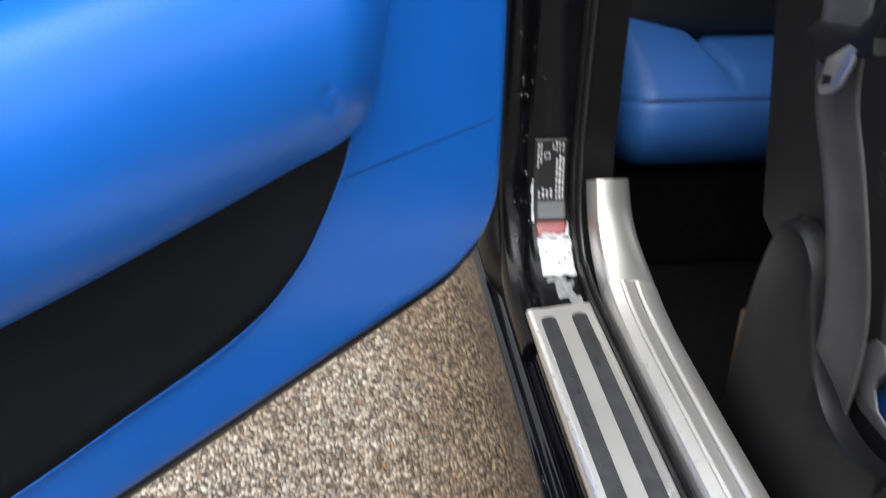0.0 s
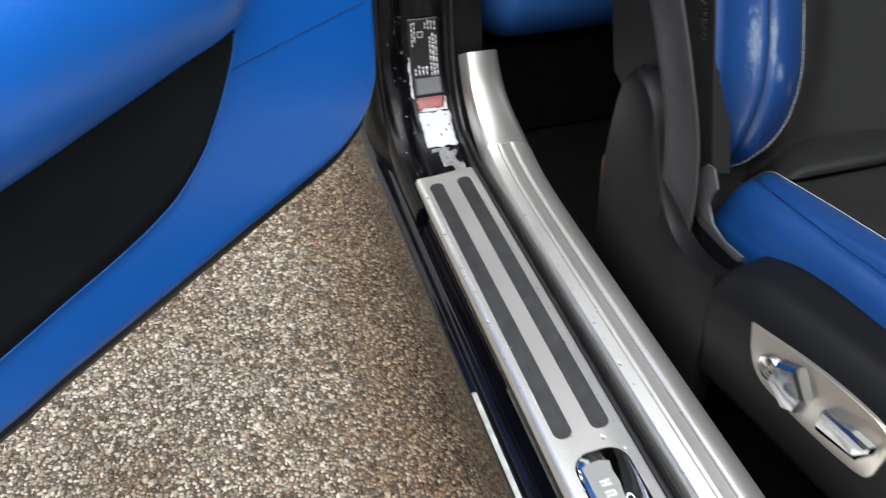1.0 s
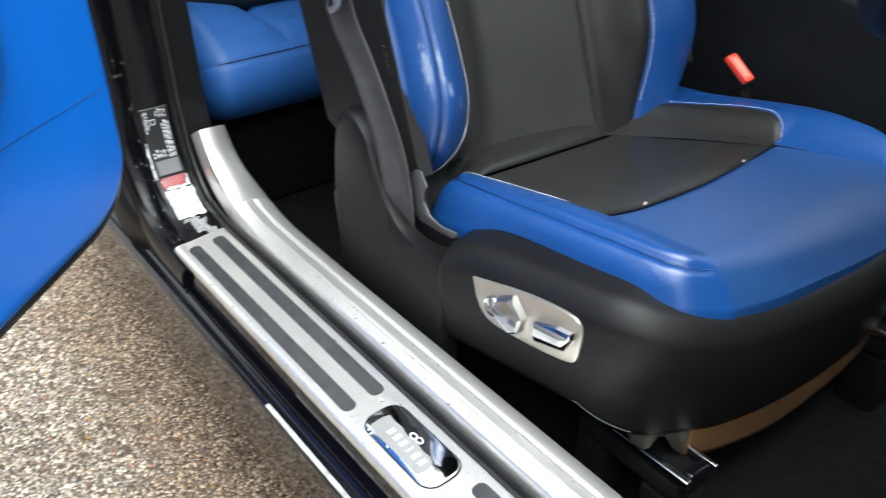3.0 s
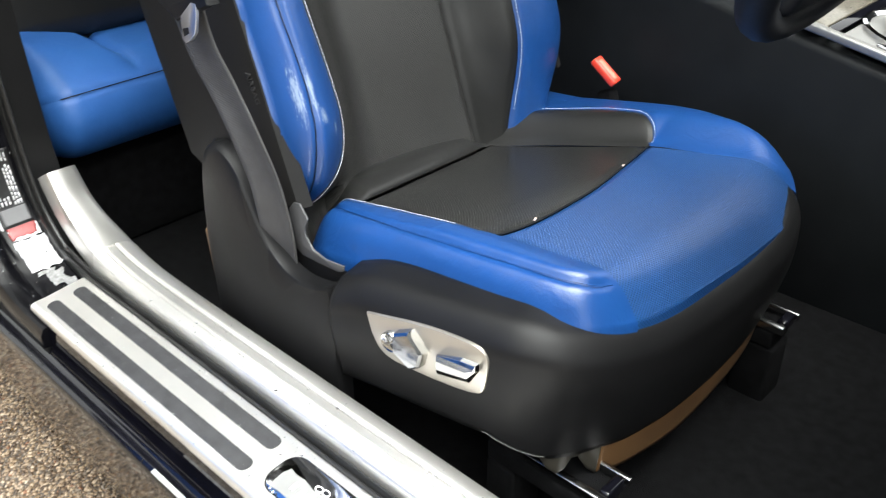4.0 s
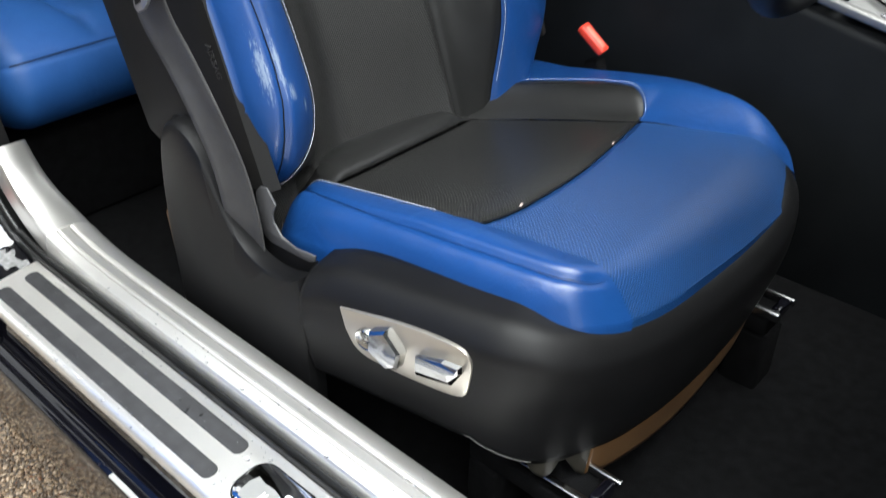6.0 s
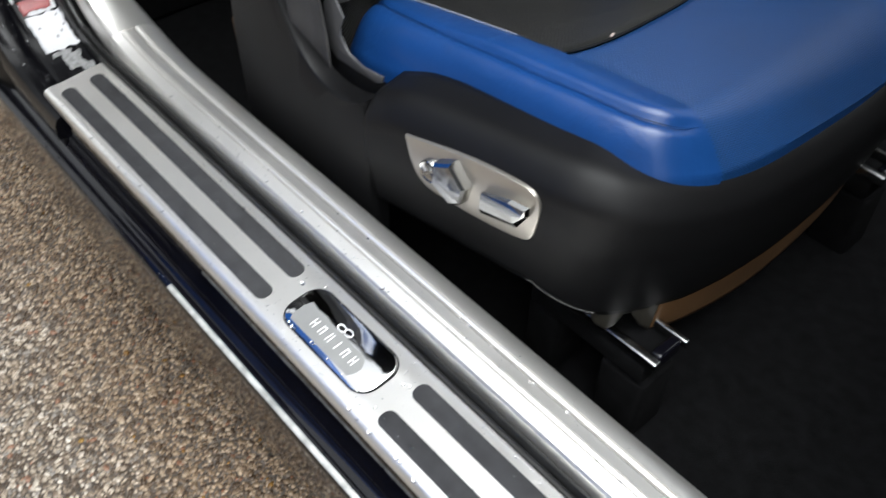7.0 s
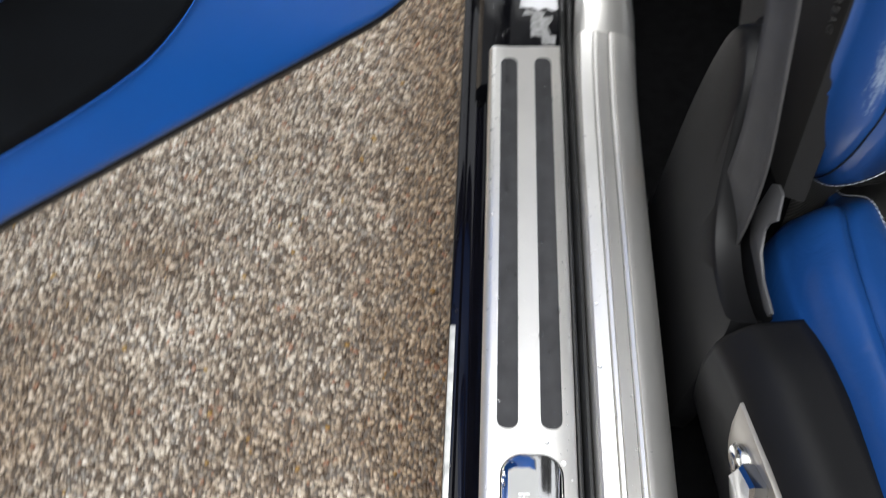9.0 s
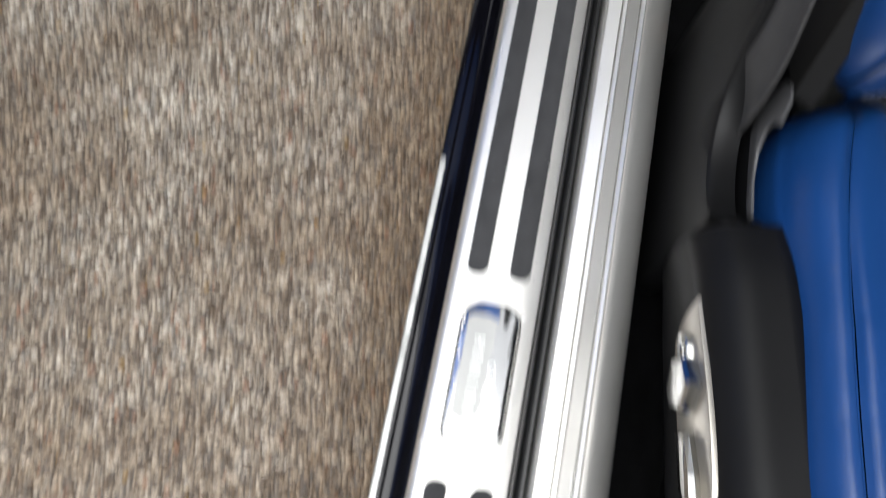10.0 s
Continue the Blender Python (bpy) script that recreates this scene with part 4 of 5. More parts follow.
patch("back_bolster", back_between(back_far, lambda u: 1.12), -0.1, 1.0, 0, 1, 60, 24, blue_leather, seat, "blue leather backrest bolster", sides="l", groove=-0.003)
fw = np.array((0.0007, 0, 0))
stitches("stitching", [back(u, back_stitch(u) - 0.010) + fw for u in np.linspace(0.03, 1, 90)], white_thread, seat)
stitches("stitching", [back(u, back_far(u) + 0.012) + fw for u in np.linspace(0.03, 1, 60)], white_thread, seat)

# backrest shell: a tray that wraps the back and both sides
rings = []
for z in np.linspace(0.522, 1.12, 14):
    x0 = lean(z)
    sec = [(0.1035, 0.1900), (0.099, 0.1742), (0.04, 0.166), (-0.08, 0.170), (-0.115, 0.178), (-0.135, 0.22), (-0.135, 0.68), (-0.115, 0.722), (-0.08, 0.73), (0.03, 0.728), (0.035, 0.715), (-0.03, 0.69), (-0.03, 0.22), (0.078, 0.198)]
    rings.append([(x0 + a, b, z) for a, b in sec])
sweep("back_shell", rings, shell_black, seat, "black grained backrest shell", sharp=50)

# seat base trim: a black plastic shell round the side and front
TRIM = curve_pts([(0.3745, 0.1438), (0.42, 0.1495), (0.5, 0.160), (0.56, 0.168), (0.597, 0.1775), (0.626, 0.199), (0.6465, 0.236), (0.658, 0.29), (0.665, 0.37), (0.666, 0.47), (0.659, 0.57), (0.641, 0.648), (0.604, 0.716), (0.55, 0.755), (0.4, 0.765)], 240)
TTOP = curve_pts([(0.0, 0.476), (0.08, 0.493), (0.2, 0.505), (0.3, 0.507), (0.4, 0.497), (0.5, 0.480), (0.6, 0.464), (0.7, 0.455), (0.8, 0.46), (1.0, 0.45)], 60)
TBOT = curve_pts([(0.0, 0.36), (0.2, 0.379), (0.24, 0.377), (0.335, 0.362), (0.4, 0.356), (0.455, 0.349), (0.52, 0.335), (0.65, 0.322), (1.0, 0.32)], 90)


INSET = curve_pts([(0.0, 0.012), (0.12, 0.007), (0.22, 0.004), (0.28, 0.006), (0.34, 0.011), (0.40, 0.0165), (0.48, 0.020), (0.6, 0.021), (1.0, 0.021)], 80)


def inset(s):
    """How far the foot of the trim is drawn in."""
    return float(np.interp(s, [q[0] for q in INSET], [q[1] for q in INSET]))



def plan_at(s):
    i = min(max(s, 0.0), 1.0) * (len(TRIM) - 1)
    k = min(int(i), len(TRIM) - 2)
    return TRIM[k] + (TRIM[k + 1] - TRIM[k]) * (i - k)


def plan(s):
    """A place on the outline of the trim, and the way out of it."""
    d = plan_at(s + 0.018) - plan_at(s - 0.018)
    d = d / np.linalg.norm(d)
    return plan_at(s), np.array((d[1], -d[0]))


# the rim: a flat ledge under the cushion, a broad sloping band, then a soft step to the side
RIM = curve_pts([(-0.050, -0.002), (-0.030, 0.0), (-0.019, 0.001), (-0.011, 0.0045), (-0.004, 0.0115), (0.0008, 0.0185), (0.0024, 0.0230), (0.0029, 0.0265), (0.0030, 0.029), (0.0030, 0.031)], 40)
RIM_K, RIM_O, RIM_Z = np.linspace(0, 1, 40), [q[0] for q in RIM], [q[1] for q in RIM]


def base_trim(s, t):
    p, n = plan(s)
    top = float(np.interp(s, [q[0] for q in TTOP], [q[1] for q in TTOP]))
    bot = float(np.interp(s, [q[0] for q in TBOT], [q[1] for q in TBOT]))
    if t < 0.3:
        k = t / 0.3
        z = top - float(np.interp(k, RIM_K, RIM_Z))
        off = float(np.interp(k, RIM_K, RIM_O))
    else:
        k = (t - 0.3) / 0.7
        z = top - 0.031 + (bot - top + 0.031) * k
        off = 0.003 + 0.001 * math.sin(math.pi * min(1, k * 2.2)) - inset(s) * k**1.8
    q = p + n * off
    return (q[0], q[1], z)


v, f, uv = grid(base_trim, np.linspace(0, 1, 140), np.concatenate([np.linspace(0, 0.3, 24), np.linspace(0.33, 1, 16)]))
thick(link("base_trim", v, f, black_plastic, seat, "black grained plastic seat base trim", uv=uv), 0.004, -1.0)


# skirt below the front of the trim
taupe_plastic = material("taupe plastic", (0.030, 0.027, 0.021), 0.5, spread=0.15, bump=0.2, fine=1200, dist=0.0003)
lip_grey = material("grey trim lip", (0.20, 0.20, 0.19), 0.35, spread=0.1, bump=0.1, fine=1200, dist=0.0003)


def skirt(s, t):
    p, n = plan(s)
    bot = float(np.interp(s, [q[0] for q in TBOT], [q[1] for q in TBOT]))
    q = p + n * (0.003 - inset(s) - 0.005 * t)
    deep = float(np.interp(s, [0.2, 0.33, 0.345, 0.365, 0.38, 0.395, 0.415, 0.435, 0.455, 0.6, 0.8], [0.004, 0.005, 0.022, 0.030, 0.026, 0.012, 0.012, 0.034, 0.045, 0.05, 0.03]))
    return (q[0], q[1], bot + 0.004 - deep * t)


# the warm lamp light on the front skirt is put into its tan colour
v, f, uv = grid(skirt, np.linspace(0.4565, 0.85, 50), np.linspace(0, 1, 8))
thick(link("base_skirt", v, f, lamplit_tan, seat, "lower seat skirt, tan with painted warm lamp light", uv=uv), 0.004)
v, f, uv = grid(skirt, np.linspace(0.325, 0.455, 60), np.linspace(0, 1, 8))
thick(link("base_skirt", v, f, taupe_plastic, seat, "dark taupe lower skirt end", uv=uv), 0.004)
tube("trim_lip", [np.array(base_trim(k, 0.985)) + 0.0015 * np.append(plan(k)[1], -0.6) for k in np.linspace(0.215, 0.335, 30)], 0.0026, lip_grey, seat, "", sides=6)

plate_grey = material("hinge plate grey", (0.055, 0.055, 0.058), 0.5, spread=0.08, bump=0.2, fine=1200, dist=0.0003)
# hinge cover: the side shield behind the switch trim
SH = [(0.364, 0.466), (0.345, 0.459), (0.318, 0.455), (0.295, 0.458), (0.277, 0.467), (0.262, 0.482), (0.248, 0.505), (0.235, 0.53), (0.222, 0.552), (0.208, 0.566), (0.19, 0.574), (0.172, 0.572), (0.156, 0.558), (0.146, 0.53), (0.139, 0.49), (0.135, 0.44), (0.135, 0.38), (0.138, 0.30), (0.15, 0.25), (0.33, 0.25), (0.358, 0.262), (0.3675, 0.30), (0.3685, 0.36), (0.3685, 0.41), (0.3675, 0.45)]
SHP = curve_pts(SH + SH[:1], 120)[:-1]
cx, cz = 0.26, 0.40
rings = []
for off, sc in ((0.0, 1.0), (-0.006, 0.995), (-0.010, 0.975), (-0.012, 0.93), (-0.013, 0.5)):
    rings.append([(cx + (p[0] - cx) * sc, 0.157 + off, cz + (p[1] - cz) * sc) for p in SHP])
rings.insert(0, [(p[0], 0.166, p[1]) for p in SHP])
sweep("hinge_cover", rings, black_plastic, seat, "black grained plastic hinge cover", sharp=35)
block("pivot_cap", (0.028, 0.05, 0.028), black_plastic, seat, "", at=(0.163, 0.185, 0.556), bevel=0.012)
outline_slab("inner_plate", [(0.281, 0.523), (0.289, 0.532), (0.300, 0.534), (0.311, 0.519), (0.304, 0.506), (0.304, 0.497), (0.315, 0.484), (0.336, 0.480), (0.366, 0.484), (0.364, 0.477), (0.356, 0.473), (0.326, 0.471), (0.296, 0.470), (0.286, 0.475), (0.279, 0.484)], (0, 0.1705, 0), (1, 0, 0), (0, 0, 1), 0.002, plate_grey, seat, "grey plastic hinge plate", 0.0006)
# black sheet standing in for the shade deep in the belt slot
outline_slab("slot_dark", [(0.262, 0.49), (0.279, 0.485), (0.287, 0.476), (0.297, 0.472), (0.356, 0.474), (0.366, 0.478), (0.366, 0.40), (0.262, 0.40)], (0, 0.1718, 0), (1, 0, 0), (0, 0, 1), 0.0012, black_plastic, seat, "", 0)

block("slot_end", (0.012, 0.032, 0.05), black_plastic, seat, "", at=(0.364, 0.172, 0.438), bevel=0.004)

# its tan colour paints the same warm light at the rear
block("rear_skirt", (0.014, 0.03, 0.13), lamplit_tan, seat, "rear seat skirt, tan with painted warm lamp light", at=(0.1235, 0.172, 0.375), turn=(0, -4, 0), bevel=0.004)

# switch panel on the trim
SY = Vector((1, 0.13, 0)).normalized()


def on_trim(x, z, out):
    """A place on the plane of the switch panel, moved out of it."""
    return (x, 0.146 + 0.13 * (x - 0.433) - out, z)


sw = outline_slab("switch_panel", [(x / SY.x, z) for x, z in [(p[0], p[1]) for p in curve_pts([(0.4285, 0.4707), (0.461, 0.4768), (0.494, 0.4825), (0.519, 0.4853), (0.543, 0.4862), (0.558, 0.4855), (0.5664, 0.4815), (0.571, 0.4718), (0.5693, 0.4521), (0.5652, 0.436), (0.5543, 0.4298), (0.5296, 0.4262), (0.5074, 0.4248), (0.4846, 0.4246), (0.4577, 0.4258), (0.4428, 0.4334), (0.4338, 0.4488)], 70)]], on_trim(0.0, 0.0, 0.0), SY, (0, 0, 1), 0.004, satin, seat, "satin champagne switch panel", 0.0012)
ang = np.linspace(0, 2 * math.pi, 28, endpoint=False)
rnd = sweep("round_switch", [[on_trim(0.4622 + k * 0.0118 * math.cos(a), 0.4505 + k * 0.0118 * math.sin(a), 0.003 + o) for a in ang] for o, k in ((0, 1), (0.005, 1), (0.0065, 0.9), (0.0055, 0.78), (0.0055, 0.1))], switch_chrome, sw, "chrome round lumbar switch")
for a in (0.6, 2.2):
    tube("switch_rib", [on_trim(0.4622 + r * math.cos(a), 0.4505 + r * math.sin(a), 0.0088) for r in (-0.008, 0, 0.008)], 0.0012, switch_chrome, rnd, sides=6)
lever_base = [(0.4690, 0.4690), (0.4895, 0.4790), (0.5070, 0.4575), (0.5020, 0.4375), (0.4900, 0.4305), (0.4665, 0.4450)]
cxl, czl = sum(q[0] for q in lever_base) / 6, sum(q[1] for q in lever_base) / 6
sweep("recline_lever", [[on_trim(cxl + (x - cxl) * k, czl + (z - czl) * k, o) for x, z in lever_base] for k, o in ((0.88, 0.003), (0.92, 0.0045), (0.90, 0.0125), (0.78, 0.0150), (0.3, 0.0162))], switch_chrome, sw, "faceted chrome recline lever", sharp=8)
cl = [(0.5205, 0.4640), (0.5494, 0.4725), (0.567, 0.4738), (0.5672, 0.4655), (0.5564, 0.4467), (0.5196, 0.4401)]
cxl, czl = sum(p[0] for p in cl) / 6, sum(p[1] for p in cl) / 6
sweep("cushion_lever", [[on_trim(x - 0.005, z - 0.008, 0.003) for x, z in cl], [on_trim(x, z, 0.010) for x, z in cl], [on_trim(cxl + (x - cxl) * 0.93, czl + (z - czl) * 0.7 + 0.002, 0.014) for x, z in cl], [on_trim(cxl + (x - cxl) * 0.86, czl + (z - czl) * 0.25 + 0.004, 0.0155) for x, z in cl]], switch_chrome, sw, "faceted chrome cushion lever", sharp=8)

# seat frame and runners
slider_steel = material("slider steel", (0.42, 0.42, 0.42), 0.2, metal=1.0, spread=0.1, bump=0.04)
block("seat_frame", (0.34, 0.42, 0.09), carpet, seat, "black seat frame", at=(0.43, 0.46, 0.345), bevel=0.02)
for y in (0.243, 0.625):
    rail = thing("seat_rail", "black and chrome seat runner on the floor", "seat rail", "seat rails")
    block("runner", (0.14, 0.05, 0.024), carpet, rail, "", at=(0.592, y, 0.297), bevel=0.004)
    block("slider", (0.10, 0.009, 0.012), slider_steel, rail, "bright steel slider", at=(0.622, y - 0.020, 0.316), bevel=0.002)
    block("slider", (0.07, 0.006, 0.010), slider_steel, rail, "bright steel slider", at=(0.638, y + 0.021, 0.316), bevel=0.002)
    block("end_stop", (0.012, 0.03, 0.016), gloss_black, rail, "", at=(0.664, y, 0.316), bevel=0.003)
    block("foot", (0.05, 0.05, 0.085), carpet, rail, "", at=(0.64, y, 0.24), bevel=0.006)
    block("foot", (0.04, 0.05, 0.085), carpet, rail, "", at=(0.54, y, 0.24), bevel=0.006)

# tags on the seam
tag_grey = material("pinkish grey tag", (0.36, 0.29, 0.27), 0.6, spread=0.3, scale=300)
for at in ((0.486, 0.333), (0.451, 0.555)):
    p = on_cushion(at)
    block("loose_tag", (0.0026, 0.0065, 0.0012), tag_grey, seat, "small pale tag at the open seam", at=(p[0], p[1], p[2] + 0.001), turn=(0, 10, 20), bevel=0.0005)

# raised airbag lettering
emboss = material("embossed shell", (0.022, 0.0215, 0.0215), 0.5, spread=0.1, bump=0.2, fine=1400, dist=0.0003, spec=0.4)
text_mesh("airbag_lettering", "AIRBAG", 0.0100, Matrix.Translation((0.236, 0.1724, 0.645)) @ pose(0, 0, 0, 0, 0, 8.0) @ pose(0, 0, 0, 90, 0, 0) @ pose(0, 0, 0, 0, 0, -70), emboss, seat, 0.0009, "embossed safety lettering")

# ---- seat belt ----
belt = thing("seat_belt", "grey woven seat belt hanging beside the seat", "seat belt")
BL = curve_pts([(0.19, 0.128, 1.1), (0.203, 0.128, 0.88), (0.211, 0.127, 0.77), (0.219, 0.133, 0.70), (0.238, 0.140, 0.655), (0.260, 0.145, 0.607), (0.273, 0.152, 0.557), (0.274, 0.158, 0.506), (0.268, 0.163, 0.465), (0.262, 0.165, 0.43)], 60)


def webbing(u, v):
    i = u * (len(BL) - 1)
    k = min(int(i), len(BL) - 2)
    p = BL[k] + (BL[k + 1] - BL[k]) * (i - k)
    d = BL[k + 1] - BL[k]
    d /= np.linalg.norm(d)
    w = np.cross(d, (0.15, -1, 0.0))
    w /= np.linalg.norm(w)
    n = np.cross(w, d)
    return p + w * v * 0.024 + n * 0.004 * (v * v + 0.4 * math.sin(7 * u + 2 * v))


v, f, uv = grid(webbing, np.linspace(0, 1, 70), np.linspace(-1, 1, 10))
thick(link("webbing", v, f, webbing_grey, belt, "grey woven webbing", uv=uv), 0.0018)
outline_slab("belt_guide", [(0.180, 0.738), (0.194, 0.748), (0.243, 0.757), (0.263, 0.783), (0.277, 0.783), (0.267, 0.759), (0.271, 0.749), (0.237, 0.735), (0.211, 0.724), (0.197, 0.731)], (0, 0.126, 0), (1, 0, 0), (0, 0, 1), 0.014, black_plastic, belt, "black plastic tongue grip", 0.004)
tongue_steel = material("satin tongue steel", (0.42, 0.42, 0.42), 0.34, metal=0.9, spread=0.1, bump=0.05)
tongue_ring = [(0.222, 0.731), (0.244, 0.748), (0.253, 0.748), (0.25, 0.735), (0.244, 0.719), (0.235, 0.71), (0.224, 0.705), (0.219, 0.709)]
tg = outline_slab("tongue", tongue_ring, (0, 0.115, 0), (1, 0, 0), (0, 0, 1), 0.0035, tongue_steel, belt, "bright steel buckle tongue", 0.001)
outline_slab("tongue_slot", [(0.2235, 0.7195), (0.2335, 0.7225), (0.2335, 0.7165), (0.2245, 0.712)], (0, 0.1115, 0), (1, 0, 0), (0, 0, 1), 0.0006, black_plastic, tg, "", 0)

pale_red = material("pale red plastic", (0.85, 0.22, 0.16), 0.4, spread=0.05, bump=0.05)
buckle = thing("seat_belt_buckle", "black seat belt buckle with red release button", "belt buckle")
block("buckle_body", (0.030, 0.022, 0.11), carpet, buckle, "", at=(0.278, 0.80, 0.42), turn=(0, -20, 0), bevel=0.006)
block("release_button", (0.05, 0.022, 0.012), red_plastic, buckle, "red release button", at=(0.262, 0.79, 0.505), turn=(0, 40, 8), bevel=0.003)

rb = bpy.data.objects["release_button"]
block("button_face", (0.040, 0.013, 0.0135), pale_red, rb, "paler red face", at=(0.262, 0.79, 0.505), turn=(0, 40, 8), bevel=0.003)

# ---- cabin ----
def slab(name, x0, x1, y0, y1, z0, z1, mat, label, category, bevel=0.0):
    ob = block(name, (x1 - x0, y1 - y0, z1 - z0), mat, None, label, at=((x0 + x1) / 2, (y0 + y1) / 2, (z0 + z1) / 2), bevel=bevel)
    return tagged(ob, label, category, kind="structure")


slab("floor", -0.9, 1.4, 0.1215, 1.75, 0.16, 0.2, carpet, "black carpeted cabin floor", "floor")
slab("wall_far", -1.3, 1.5, 1.76, 1.8, 0.16, 1.0, dark_trim, "dark lining of the far cabin side", "wall")
slab("wall_rear", -1.34, -1.3, 0.06, 1.8, 0.2, 1.2, dark_trim, "dark rear cabin wall", "wall")
# roof out of view, its edges placed for the shade it gives the cabin
slab("ceiling", -1.3, 0.50, 0.20, 1.8, 1.30, 1.35, dark_trim, "dark headlining of the unseen cabin roof", "ceiling")
slab("wall_front", 1.42, 1.46, 0.06, 1.8, 0.2, 0.95, dark_trim, "dark bulkhead below the dashboard", "wall")
# unseen wall added to block the low sky and shape reflections
tagged(block("light_block_wall", (12, 0.2, 2.6), dark_trim, None, "", at=(0.5, -4.0, 1.3), bevel=0), "unseen dark wall added to hold back light from outside", "wall", kind="structure")
slab("wall_rear_side", -1.3, -0.24, 0.03, 0.12, 0.2, 0.9, dark_trim, "dark rear side lining behind the doorway", "wall")
# unseen panel added to keep light off the front of the seat trim
slab("light_block_side", 1.16, 1.46, 0.03, 0.12, 0.2, 0.95, dark_trim, "unseen dark panel added ahead of the doorway to cut light", "wall")
dash = thing("dashboard", "dark leather dashboard across the cabin front", "dashboard")
block("dash_top", (0.42, 1.6, 0.26), black_leather, dash, "", at=(1.2, 0.93, 0.86), bevel=0.06)

# rear seat
rear_seat = thing("rear_seat", "blue leather rear seat cushion with a seam", "car seat")


def rear(u, v):
    """Rear cushion: u from under the front edge up to the seam (0.5) and back over the top, v across."""
    y = 0.155 + 0.85 * v
    t = max(0.0, (0.205 - y) / 0.05)
    e = 1 - math.sqrt(max(0.0, 1 - t * t))
    lobe = min(1.0, max(0.0, (0.318 - y) / 0.13)) ** 0.7
    if u < 0.5:
        th = -1.57 + 2.15 * u / 0.5
        x, z = -0.345 + 0.075 * math.cos(th), 0.455 + 0.076 * math.sin(th)
    else:
        d = (u - 0.5) / 0.5 * 0.19
        x = -0.2823 - d
        rise = math.sin(1.57 * min(1.0, d / 0.17)) ** 0.85
        z = 0.4966 + lobe * 0.064 * rise + (1 - lobe) * (0.026 * min(1.0, d / 0.07) ** 0.7) - 0.012 * rise * math.exp(-(((y - 0.318) / 0.010) ** 2))
    x -= 0.055 * e
    z += (0.45 - z) * 0.45 * e
    return np.array((x, y, z))


patch("rear_front", rear, 0.0, 0.5, 0.0, 1.0, 30, 70, lit_rear_blue, rear_seat, "blue leather cushion front", sides="u", groove=-0.003)
patch("rear_top", rear, 0.5, 1.0, 0.0, 1.0, 30, 160, lit_rear_blue, rear_seat, "blue leather cushion top", sides="d", groove=-0.003)
tube("seam_line", [rear(0.5, v) + np.array((0.0008, 0, 0)) for v in np.linspace(0.03, 1, 60)], 0.0009, dark_trim, rear_seat, "", sides=5)
block("rear_base", (0.5, 1.4, 0.16), carpet, rear_seat, "black carpeted seat base", at=(-0.58, 0.86, 0.28), bevel=0.01)
block("rear_back", (0.14, 1.4, 0.5), black_leather, rear_seat, "black leather rear backrest", at=(-0.575, 0.86, 0.75), turn=(0, -14, 0), bevel=0.04)

fast = thing("trim_fastener", "small round silver fastener on dark rear trim", "fastener")
tube("fastener_head", [(-0.492, 0.268, 0.602), (-0.478, 0.266, 0.603)], 0.006, satin, fast, sides=16)

# centre console, its top falling towards the front
console = thing("centre_console", "dark leather centre console with a silver rim", "console")


def on_console(x, y, up_):
    return (x, y, 0.612 - 0.2 * (x - 0.525) + up_)


TILT = math.degrees(math.atan(0.2))
block("console_side", (1.3, 0.25, 0.5), dark_trim, console, "dark leather console side", at=(0.70 - 0.048, 0.985, 0.612 - 0.2 * 0.175 - 0.005 - 0.258), turn=(0, TILT, 0), bevel=0.012)
block("console_rear", (0.62, 0.24, 0.40), dark_trim, console, "dark leather rear console box", at=(0.12, 0.985, 0.40), bevel=0.03)
block("rim", (0.88, 0.014, 0.012), bright_satin, console, "satin metal rim", at=on_console(0.945, 0.866, 0.0), turn=(0, TILT, 0), bevel=0.003)
block("top_panel", (0.6, 0.21, 0.006), bright_satin, console, "satin metal console top", at=on_console(0.862, 0.98, -0.001), turn=(0, TILT, 0), bevel=0.002)
block("dark_bar", (0.015, 0.21, 0.007), gloss_black, console, "gloss black divider", at=on_console(0.554, 0.98, -0.001), turn=(0, TILT, 0), bevel=0.001)
block("weave_panel", (0.09, 0.21, 0.006), wood_dark, console, "woven trim panel", at=on_console(0.50, 0.98, -0.001), turn=(0, TILT, 0), bevel=0.002)
ang = np.linspace(0, 2 * math.pi, 48, endpoint=False)
for nm, r, rows, mat, lab in (
    ("dial_ring", 0.074, ((1, 0.002), (1, 0.008), (0.93, 0.010), (0.86, 0.006)), chrome, "chrome dial ring"),
    ("dial_plate", 0.066, ((1, 0.003), (1, 0.005), (0.9, 0.006), (0.2, 0.006)), bright_satin, "satin dial plate"),
    ("dial", 0.042, ((1, 0.004), (1, 0.03), (0.92, 0.034), (0.3, 0.034)), gloss_black, "gloss black rotary controller"),
    ("dial_cap", 0.042, ((0.97, 0.029), (0.97, 0.034), (0.82, 0.036), (0.75, 0.033)), chrome, "chrome controller ring"),
):
    sweep(nm, [[on_console(0.637 + k * r * math.cos(a), 0.970 + k * r * math.sin(a), h) for a in ang] for k, h in rows], mat, console, lab, caps=(nm in ("dial", "dial_plate")))
outline_slab("console_button", rounded(0.046, 0.012, 0.0055), on_console(0.634, 0.882, 0.003), (1, -0.1, -0.2), (0.1, 1, 0), 0.003, chrome, console, "chrome rocker button", 0.001)
block("small_button", (0.016, 0.016, 0.006), gloss_black, console, "black push button", at=on_console(0.675, 0.893, 0.002), turn=(0, TILT, 0), bevel=0.002)
block("console_armrest", (0.36, 0.21, 0.08), black_leather, console, "padded black leather armrest", at=(0.215, 0.985, 0.655), turn=(0, 4, 0), bevel=0.03)

